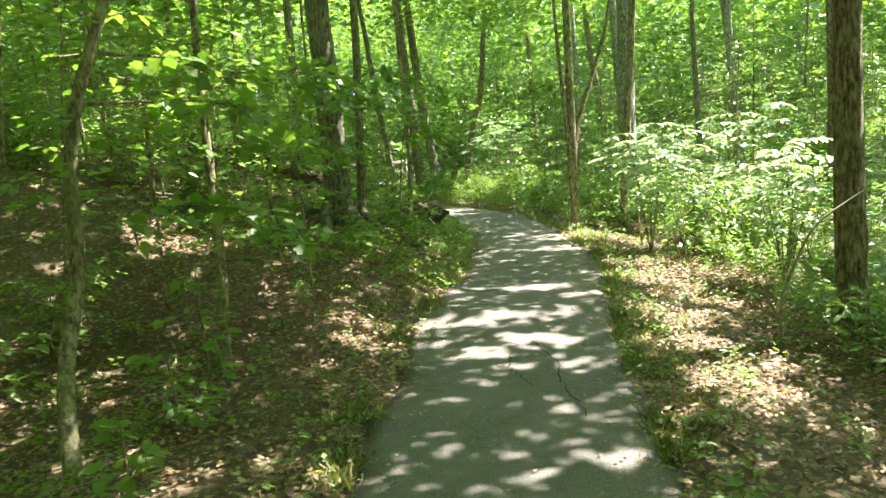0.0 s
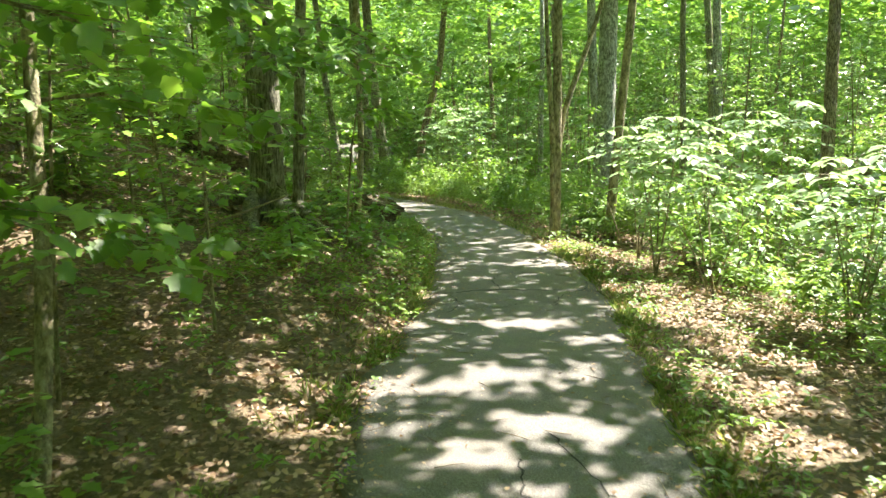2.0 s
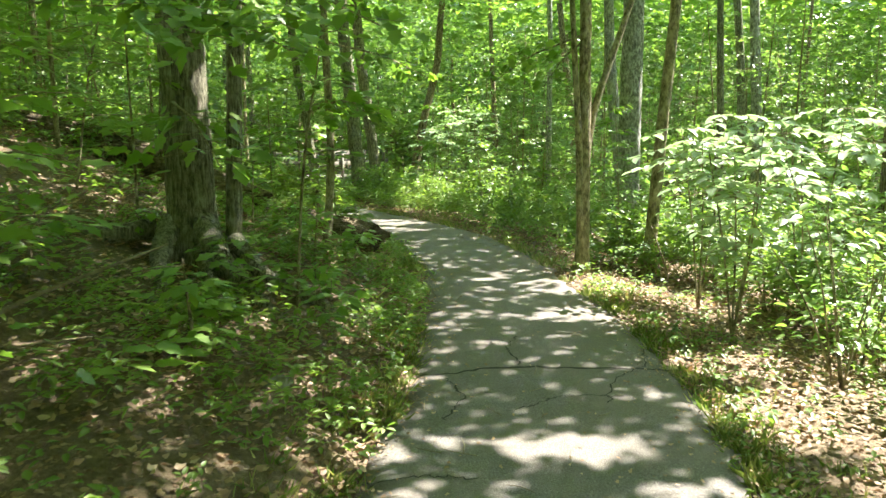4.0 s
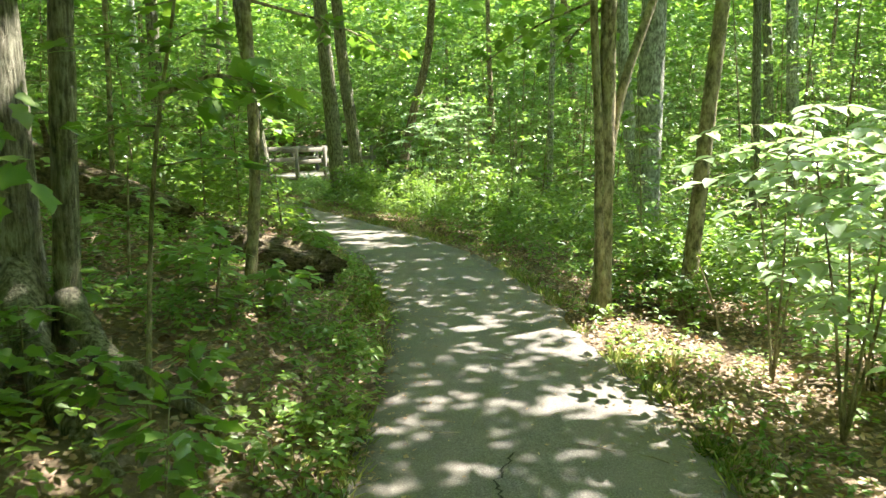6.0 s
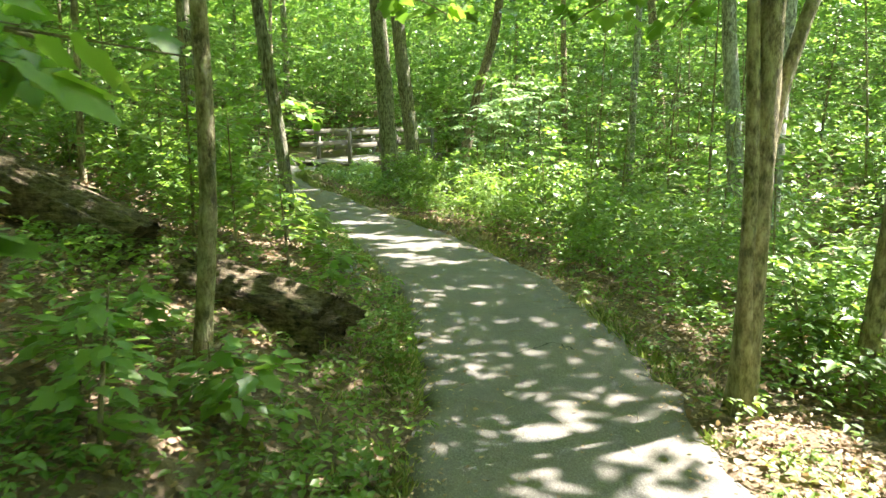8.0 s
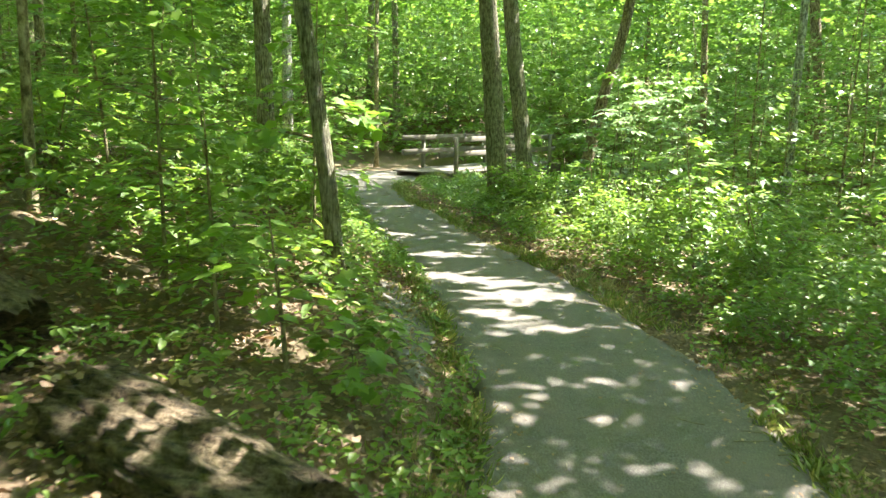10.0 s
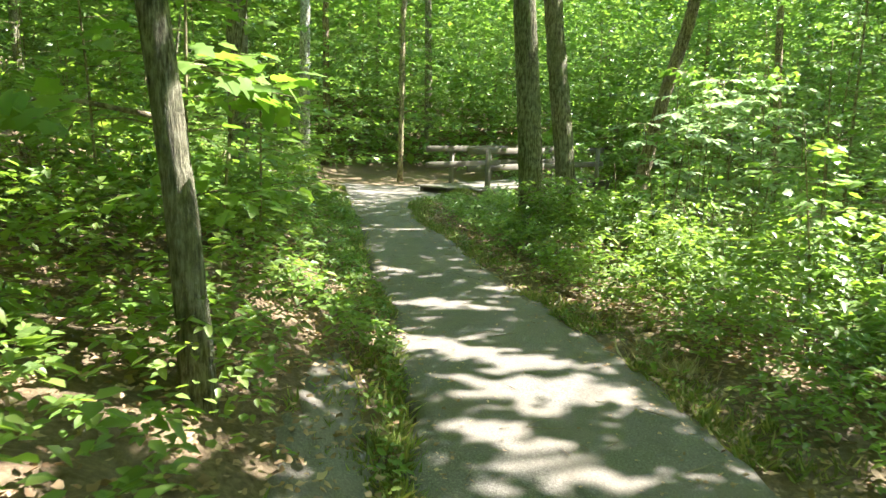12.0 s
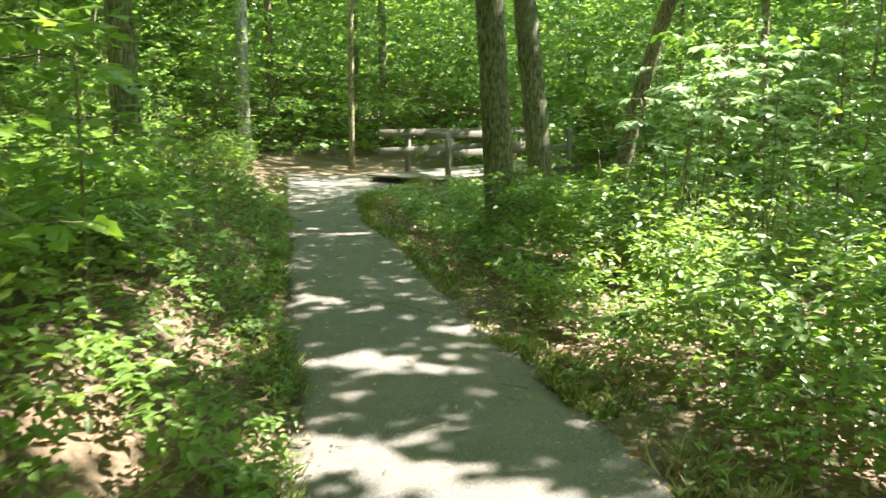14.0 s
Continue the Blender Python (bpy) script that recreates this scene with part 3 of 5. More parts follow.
# ---- the high canopy: leaf sprays with gaps, shared out to the trees below ----
GAPS = [(0.1, 7.05, 0.5, 0.2), (0.9, 7.2, 0.55, 0.22), (0.92, 6.32, 0.4, 0.24), (0.37, 5.97, 0.33, 0.22), (0.98, 5.57, 0.55, 0.17), (-0.15, 6.4, 0.4, 0.14), (1.06, 8.76, 0.45, 0.25),
        (1.6, 8.2, 0.35, 0.17), (0.15, 8.82, 0.33, 0.2), (0.78, 4.62, 0.18, 0.2), (1.1, 3.74, 0.28, 0.2), (2.05, 7.45, 0.35, 0.22), (2.0, 6.15, 0.45, 0.35), (2.15, 5.13, 0.45, 0.5),
        (-0.85, 7.05, 0.35, 0.22), (-0.75, 6.5, 0.3, 0.2), (1.98, 11.83, 0.55, 0.3), (1.95, 12.85, 0.4, 0.28), (1.45, 11.78, 0.3, 0.16), (2.9, 12.5, 0.8, 0.9), (3.2, 11.4, 0.6, 0.4),
        (1.57, 14.17, 0.22, 0.15), (1.1, 13.65, 0.2, 0.13), (0.4, 18.4, 0.4, 0.26), (0.2, 19.45, 0.75, 0.33), (-0.1, 20.0, 0.6, 0.2), (-0.75, 20.3, 0.5, 0.35), (-0.8, 21.55, 0.6, 0.3),
        (0.0, 18.75, 0.3, 0.25), (-1.85, 22.95, 0.45, 0.2), (-3.0, 26.3, 0.6, 0.3), (-5.2, 32.4, 0.8, 0.4), (-4.3, 33.3, 0.6, 0.4), (-2.0, 20.9, 0.4, 0.7), (-0.5, 22.35, 0.35, 0.2),
        (3.0, 9.3, 0.7, 0.8), (4.1, 10.2, 0.9, 0.9), (3.6, 8.2, 0.5, 0.5), (-2.2, 34.3, 1.2, 0.6), (-3.2, 4.5, 0.5, 0.4), (-3.5, 8.0, 0.5, 0.5), (1.7, 28.3, 0.8, 0.6), (4.2, 15.5, 0.8, 0.7),
        (-3.4, 18.5, 0.4, 0.4), (-2.4, 16.4, 0.4, 0.4), (5.5, 13, 1.0, 1.0), (-0.9, 33.0, 0.5, 0.8), (2.3, 9.2, 0.5, 0.5), (2.9, 8.0, 0.5, 0.4), (2.4, 10.2, 0.4, 0.4), (3.4, 9.0, 0.6, 0.5), (0.4, 27.4, 0.6, 0.45), (-2.1, 17.8, 0.4, 0.4), (2.3, 11.3, 0.4, 0.3), (2.3, 6.9, 0.5, 0.45), (2.35, 5.8, 0.5, 0.45), (2.3, 11.9, 0.8, 0.4), (2.7, 12.9, 0.6, 0.5), (1.2, 25.0, 0.5, 0.4), (2.2, 22.0, 0.5, 0.5), (0.9, 23.2, 0.35, 0.35), (3.6, 19.5, 0.7, 0.7), (1.9, 18.7, 0.3, 0.3), (-1.8, 18.3, 0.35, 0.3), (-2.6, 18.9, 0.35, 0.3), (-1.7, 19.6, 0.4, 0.4), (2.6, 13.8, 0.5, 0.4), (2.2, 13.3, 0.3, 0.2), (1.72, 13.7, 0.17, 0.13), (1.3, 13.48, 0.14, 0.11), (0.9, 13.25, 0.14, 0.11), (-1.5, 16.6, 0.4, 0.4), (-1.15, 15.9, 0.3, 0.35), (-1.35, 17.4, 0.3, 0.3),
        (2.2, 11.85, 0.7, 0.5), (4.0, 12.1, 0.8, 0.6), (3.1, 8.3, 0.8, 0.6), (0.25, 26.9, 1.1, 0.9), (1.1, 26.9, 0.6, 0.6), (-2.0, 17.4, 0.4, 0.35), (-0.15, 24.8, 0.4, 0.3)]


def canopy():
    g = np.random.default_rng(31)
    n, fine = 410000, 66000
    pos = np.stack([g.uniform(-38, 42, n), g.uniform(-26, 66, n), 6.0 + 6.5 * g.beta(1.3, 1.8, n)], 1)
    sunv = np.array(SUN)
    # small leaves on the twigs that shade the trail itself
    fy = g.uniform(-2, 34, fine)
    fx = edge_left(fy) - 2.5 + g.random(fine) * (edge_right(fy) - edge_left(fy) + 5.0)
    fz = 5.5 + 6.0 * g.beta(1.2, 1.8, fine)
    pos = np.concatenate([pos, np.stack([fx, fy, np.full(fine, 0.2)], 1) + sunv * ((fz - 0.2) / sunv[2])[:, None]])
    small = np.arange(n + fine) >= n
    n += fine
    gp = pos - sunv * ((pos[:, 2] - 0.2) / sunv[2])[:, None]
    gx, gy = gp[:, 0], gp[:, 1]
    field = np.array([noise.noise((a * 0.55, b * 0.55, 0.0)) + 0.6 * noise.noise((a * 1.9, b * 1.9, 5.0)) for a, b in zip(gx, gy)])
    side = np.maximum(edge_left(gy) - gx, gx - edge_right(gy))
    right = gx > edge_right(gy)
    cut = np.where(side < 0.6, np.where((gy > 10) & (gy < 22), 0.6, 0.8), np.where(right, np.where(side < 8, np.where((gy < 8) & (side < 2.5), 0.38, np.where((gy > 5) & (gy < 14), 0.1, 0.0)) + np.where((gy > 16.5) & (gy < 33), 0.24, 0.0), 0.08), np.where((side < 12) & (gy < 15.5), np.where(gy < 9, 0.46, 0.5), np.where(side < 12, 0.44, 0.45))))
    keep = field < cut + g.normal(0, 0.07, n)
    keep &= small | (side > 2.3) | (gy < -1.5) | (gy > 33.5) | (g.random(n) < 0.16)
    holes = np.array([noise.noise((a * 4.2, b * 4.2, 2.0)) + 0.5 * noise.noise((a * 9.5, b * 9.5, 7.0)) if q else 0.0 for a, b, q in zip(gx, gy, small | (side < 2.5))])
    keep &= holes < np.where((side < 0) & (((gy > 9.5) & (gy < 17.5)) | (gy < 5.4)), 0.58, 0.46)
    gx, gy = gx + 0.16 * holes, gy + 0.13 * holes * np.cos(5 * gx)
    for cx, cy, rx, ry in GAPS:
        inside = ((gx - cx) / rx) ** 2 + ((gy - cy) / ry) ** 2 < g.uniform(0.7, 1.15, n)
        keep &= ~(inside & (g.random(n) < 0.97))
    spots = [(edge_left(b) + (edge_right(b) - edge_left(b)) * g.uniform(-0.05, 1.1), b, g.uniform(0.06, 0.11), g.uniform(0.05, 0.09)) for b in np.concatenate([g.uniform(10.3, 17.8, 95), g.uniform(2, 33, 16), g.uniform(11.8, 14.8, 45)])]
    for cx, cy, rx, ry in spots:
        keep &= ((gx - cx) / rx) ** 2 + ((gy - cy) / ry) ** 2 > g.uniform(0.8, 1.15, n)
    keep &= (g.random(n) < np.where((gy > 28) & (gx > -16) & (gx < 10), np.where(gx > -4, 0.95, 0.36), np.where(right & (side > 7), 0.8, 1.0)))
    wide = (gx < -9) | (gx > 10) | (gy < -1) | (gy > 36)
    keep &= ~wide | (g.random(n) < 0.58)
    pos, wide, small = pos[keep], wide[keep], small[keep]
    m = len(pos)
    ang = g.uniform(0, 6.28, m)
    out = np.stack([np.cos(ang), np.sin(ang), g.normal(-0.1, 0.2, m)], 1)
    nrm = np.array((0, 0, 1.0)) + g.normal(0, 0.3, (m, 3))
    size = g.uniform(0.28, 0.5, m) * np.where(small, 0.47, np.where(wide, 1.45, 1.0))
    roots = np.array([(t[1], t[2]) for t in TREES])
    who = np.empty(m, int)
    for a in range(0, m, 20000):
        who[a:a + 20000] = ((pos[a:a + 20000, None, :2] - roots[None]) ** 2).sum(-1).argmin(1)
    for k, t in enumerate(TREES):
        pick = who == k
        if pick.sum() > 3:
            tagged(part("crown", leaves(pos[pick], out[pick], nrm[pick], size[pick], size[pick] * 0.7), LEAF_CANOPY, t[0]), kind="stuff")


canopy()


# ---- saplings and shrubs ----
def sapling(x, y, height, sprays, reach, size, per, seed, label, pool=None, name="sapling", stem=0.018, low=0.25, material=LEAF_UNDER, shape=PLAIN_LEAF, pts=None, category="sapling", bark=BARK_SMOOTH, tilt=0.28):
    g = np.random.default_rng(seed)
    z0 = float(ground_z(x, y)) - 0.05
    if pts is None:
        a, b = g.normal(0, 0.07, 2) * height
        pts = [(x, y, z0), (x + a * 0.3, y + b * 0.3, z0 + height * 0.4), (x + a, y + b, z0 + height)]
    rows = 16 if len(pts) < 6 else 40
    c = curve_points(pts, rows)
    stalk = fix_quads(tube(c, np.linspace(stem, stem * (0.3 if rows == 16 else 0.5), rows), 7 if pool is None else 4, 0.05))
    chunks, twigs = [], []
    for k in range(sprays):
        f = low + (1 - low) * (k + g.random()) / sprays
        q = c[min(rows - 1, int(f * (rows - 1)))]
        az = k * 2.4 + g.normal(0, 0.5)
        ln = reach * g.uniform(0.55, 1.15) * (1.1 - 0.55 * f)
        way = np.array((np.cos(az), np.sin(az), g.uniform(-0.05, 0.35)))
        chunks.append(spray(g, q, way, ln, max(3, int(per * g.uniform(0.6, 1.3))), size, shape, tilt=tilt))
        twigs.append(fix_quads(tube([q, q + way * ln * 0.5, q + way * ln * 0.95 - (0, 0, 0.1 * ln)], [min(0.007, stem * 0.35), min(0.004, stem * 0.22), min(0.002, stem * 0.1)], 4 if pool is None else 3)))
    if pool is not None:
        pool[0].extend([stalk, *twigs])
        pool[1].extend(chunks)
        return None
    root = new(name)
    tagged(root, label, category, "woodland undergrowth")
    part("stem", stalk, bark, root, "", True)
    tagged(part("branching", joined(twigs), bark, root), kind="stuff")
    tagged(part("foliage", joined(chunks), material, root), kind="stuff")
    return root


def free_spot(x, y, margin_l, margin_r):
    return x < edge_left(y) - margin_l or x > edge_right(y) + margin_r or y > 36


g1 = np.random.default_rng(41)
POOL = ([], [])
count = 0
while count < 480:
    x, y = g1.uniform(-20, 22), g1.uniform(-6, 52)
    if not free_spot(x, y, 2.6, 2.3) or (31 < y < 38.5 and -8 < x < 1.5):
        continue
    if x < edge_left(y) and x > edge_left(y) - 3.4 and g1.random() < 0.5:
        continue
    h = g1.uniform(1.2, 5.5)
    if 0 < x - edge_right(y) < 6.5 and y < 33:
        h = g1.uniform(1.0, 2.3)
    far = np.hypot(x, y - 10) > 18
    sapling(x, y, h, int(7 + h * 3.0), 0.55 + 0.22 * h, 0.13 if far else 0.105, 26 if far else 24, 500 + count, "young woodland sapling with layered green leaves", POOL if far else None, stem=0.008 + 0.005 * h, shape=PLAIN_LEAF if far or max(edge_left(y) - x, x - edge_right(y)) > 6 else POINTED_LEAF, tilt=0.24)
    count += 1
thicket = new("sapling_thicket")
tagged(thicket, "thicket of thin distant saplings in full leaf", "thicket", kind="stuff")
tagged(part("stems", joined(POOL[0]), BARK_SMOOTH, thicket), kind="stuff")
tagged(part("foliage", joined(POOL[1]), LEAF_UNDER, thicket), kind="stuff")


# ---- far woods ----
def far_woods():
    g = np.random.default_rng(51)
    n = 190000
    a, r = g.uniform(-1.15, 1.15, n), 32 + 32 * g.random(n) ** 0.8
    pos = np.stack([np.sin(a) * r, 8 + np.cos(a) * r, np.zeros(n)], 1)
    high = g.random(n) ** 1.1 * 13
    pos[:, 2] = ground_z(pos[:, 0], pos[:, 1]) + high
    lump = np.array([noise.noise((p[0] * 0.3, p[1] * 0.3, p[2] * 0.5)) for p in pos])
    pos = pos[(lump > -0.12) & ((high < 5.5 + 0.35 * (r - 32)) | (g.random(n) < 0.2))]
    m = len(pos)
    out = g.normal(0, 1, (m, 3)) * (1, 1, 0.4)
    nrm = np.array((0, 0, 0.8)) + g.normal(0, 0.5, (m, 3))
    size = g.uniform(0.22, 0.45, m)
    tagged(part("distant_woods", leaves(pos, out, nrm, size, size * 0.7), LEAF_UNDER, None, "dense distant green woodland foliage"), category="woods", kind="stuff")


far_woods()


def mid_woods():
    """Layered sprays of finer leaves in the middle distance."""
    g = np.random.default_rng(53)
    chunks = []
    for turn in range(3600):
        x, y = (g.uniform(-20, 20), g.uniform(33.5, 52)) if turn % 4 else (g.uniform(-10, 5), g.uniform(38.5, 46))
        if y < 38.5 and -7 < x < 2.5:
            continue
        z = float(ground_z(x, y)) + g.random() ** 1.25 * 8.0 + 0.2
        a = g.uniform(0, 6.28)
        chunks.append(spray(g, (x, y, z), (np.cos(a), np.sin(a), g.uniform(-0.1, 0.2)), g.uniform(0.8, 1.7), 28, 0.17, PLAIN_LEAF, 0.45, 0.32))
    tagged(part("woodland_foliage", joined(chunks), LEAF_UNDER, None, "layered bright green foliage of the woods beyond the creek"), category="woods", kind="stuff")


mid_woods()


def backdrop():
    a = np.linspace(-np.pi, np.pi, 97)
    zs = np.linspace(-2, 22, 9)
    aa, zz = np.meshgrid(a, zs)
    r = 66 + 1.5 * np.sin(7 * aa) + 1.0 * np.sin(19 * aa + zz)
    v = np.stack([np.sin(aa) * r, 14 + np.cos(aa) * r, zz], -1).reshape(-1, 3)
    i, j = np.meshgrid(np.arange(8), np.arange(96), indexing="ij")
    f = np.stack([i * 97 + j, i * 97 + j + 1, (i + 1) * 97 + j + 1, (i + 1) * 97 + j], -1).reshape(-1, 4)
    mat = plain_material("far_forest_green", (0.03, 0.065, 0.012), (0.16, 0.25, 0.05), 1.2, None, 0.9, 0.3)
    tagged(part("backdrop", (v, f), mat, None, "distant green forest closing the view", True), category="forest", kind="structure")


backdrop()


# ---- shrubs ----
def shrub(x, y, height, seed, label, size=0.09, leaf=LEAF_UNDER, shape=PLAIN_LEAF, dense=1.0, spread=1.0):
    g = np.random.default_rng(seed)
    z0 = float(ground_z(x, y)) - 0.03
    root = new("shrub")
    tagged(root, label, "shrub", "woodland shrubs")
    stems, chunks = [], []
    for k in range(int(4 + g.integers(0, 3))):
        az, lean = g.uniform(0, 6.28), g.uniform(0.15, 0.55) * spread
        h = height * g.uniform(0.65, 1.05)
        tip = np.array((x + np.cos(az) * lean * h, y + np.sin(az) * lean * h, z0 + h))
        c = curve_points([(x + g.normal(0, 0.05), y + g.normal(0, 0.05), z0), ((x * 2 + tip[0]) / 3, (y * 2 + tip[1]) / 3, z0 + h * 0.5), tip], 9)
        part("stem", fix_quads(tube(c, np.linspace(0.009, 0.003, 9), 5)), BARK_SMOOTH, root, "", True)
        for j in range(int(6 * dense)):
            q = c[min(8, 2 + int(g.random() * 7))]
            a2 = g.uniform(0, 6.28)
            chunks.append(spray(g, q, (np.cos(a2), np.sin(a2), g.uniform(-0.1, 0.3)), height * g.uniform(0.22, 0.42) + 0.12, int(g.uniform(9, 18)), size, shape, 0.45, 0.33))
    tagged(part("foliage", joined(chunks), leaf, root), kind="stuff")
    return root


SUNLIT = "leafy green shrub with broad layered leaves in sunlight"
for k, (x, y, h) in enumerate([(3.0, 9.75, 1.5), (3.75, 8.5, 1.5), (3.6, 10.4, 1.3), (4.5, 9.5, 1.6), (4.3, 11.2, 1.3), (5.2, 8.0, 1.9), (4.3, 7.2, 1.3), (5.6, 10.5, 1.7), (3.7, 12.2, 1.1), (4.4, 12.9, 1.4), (3.9, 6.6, 0.9)]):
    shrub(x, y, h, 900 + k, SUNLIT, 0.085, LEAF_UNDER, OVAL_LEAF, 0.75)
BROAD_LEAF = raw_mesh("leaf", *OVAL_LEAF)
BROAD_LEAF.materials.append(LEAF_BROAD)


def broadleaf(x, y, z_top, stems, seed, label, reach=0.6, size=0.16):
    """A shrub whose arching twigs carry level tiers of long glossy leaves."""
    g = np.random.default_rng(seed)
    z0 = float(ground_z(x, y)) - 0.03
    root = new("shrub")
    tagged(root, label, "shrub", "broad-leaved shrubs")
    for k in range(stems):
        az = 6.28 * k / stems + g.normal(0, 0.3)
        tip = np.array((x + 0.28 * np.cos(az), y + 0.28 * np.sin(az), z_top - 0.12 * k))
        c = curve_points([(x, y, z0), ((x + tip[0]) / 2 + 0.03, (y + tip[1]) / 2, (z0 + tip[2]) / 2), tip], 10)
        part("stem", fix_quads(tube(c, np.linspace(0.012, 0.005, 10), 6)), BARK_SMOOTH, root, "", True)
        for j in range(8):
            a = az + 6.28 * j / 5 + g.normal(0, 0.25)
            q = c[9 - j % 3] if j < 5 else c[9 - j + 2]
            ln = reach * g.uniform(0.65, 1.1) * (1.0 if j < 5 else 0.7)
            end = q + (np.cos(a) * ln, np.sin(a) * ln, -0.14 * ln)
            tw = curve_points([q, (q + end) / 2 + (0, 0, 0.09 * ln), end], 9)
            part("twig", fix_quads(tube(tw, np.linspace(0.004, 0.0015, 9), 4)), BARK_SMOOTH, root)
            for i in range(9 if j < 5 else 6):
                p = Vector(tw[min(8, i + 1)])
                turn = a + (0.9 if i % 2 else -0.9) * (0.25 if i == 8 else 1.0) + g.normal(0, 0.15)
                way = Vector((np.cos(turn), np.sin(turn), -0.22 + g.normal(0, 0.1))).normalized()
                across = Vector((g.normal(0, 0.16), g.normal(0, 0.16), 1)).cross(way).normalized()
                sz = size * g.uniform(0.7, 1.15)
                leaf = new("leaf", BROAD_LEAF)
                leaf.parent = root
                leaf.matrix_basis = Matrix.Translation(p) @ Matrix((way, across, way.cross(across))).transposed().to_4x4() @ Matrix.Diagonal((sz, sz * 0.62, sz, 1))


# these leaves look pale because sun glare is mixed into their colour
BROAD = "shrub with tiers of broad glossy leaves, sun glare put into their pale colour"
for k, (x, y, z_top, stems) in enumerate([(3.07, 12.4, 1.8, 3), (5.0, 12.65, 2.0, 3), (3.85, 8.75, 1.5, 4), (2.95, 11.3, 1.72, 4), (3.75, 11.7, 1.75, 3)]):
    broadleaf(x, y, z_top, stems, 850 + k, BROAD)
broadleaf(1.45, 27.6, 2.32, 4, 870, "slim shrub holding out broad leaves, sun glare put into their pale colour", 0.62, 0.2)
broadleaf(2.3, 27.5, 2.25, 3, 872, "slim shrub holding out broad leaves, sun glare put into their pale colour", 0.55, 0.2)
broadleaf(0.85, 25.3, 1.75, 2, 871, "slim shrub holding out broad leaves, sun glare put into their pale colour", 0.45, 0.16)
g2 = np.random.default_rng(61)
made = 0
while made < 210:
    x, y = g2.uniform(-10, 14), g2.uniform(3, 40)
    dl, dr = edge_left(y) - x, x - edge_right(y)
    if clear_of_plants(x, y) or (33 < y < 39 and -4.2 < x < 0.8):
        continue
    if dr > 0:
        if (y < 14.5 and dr < 2.0) or dr < 1.0 or (y < 6 and dr < 2.4):
            continue
        h = g2.uniform(0.6, 1.3) if y < 26 else g2.uniform(0.35, 0.6)
    else:
        if dl < (2.8 if y < 15 else (1.9 if y < 19 else 0.9)) or (12.5 < y < 17 and dl < 3.2):
            continue
        h = g2.uniform(0.5, 1.3)
    shrub(x, y, h, 1000 + made, "low green woodland shrub in leaf", 0.085, LEAF_HERB if made % 3 else LEAF_UNDER, POINTED_LEAF if y < 30 and max(dl, dr) < 4.5 else PLAIN_LEAF, 1.35)
    made += 1

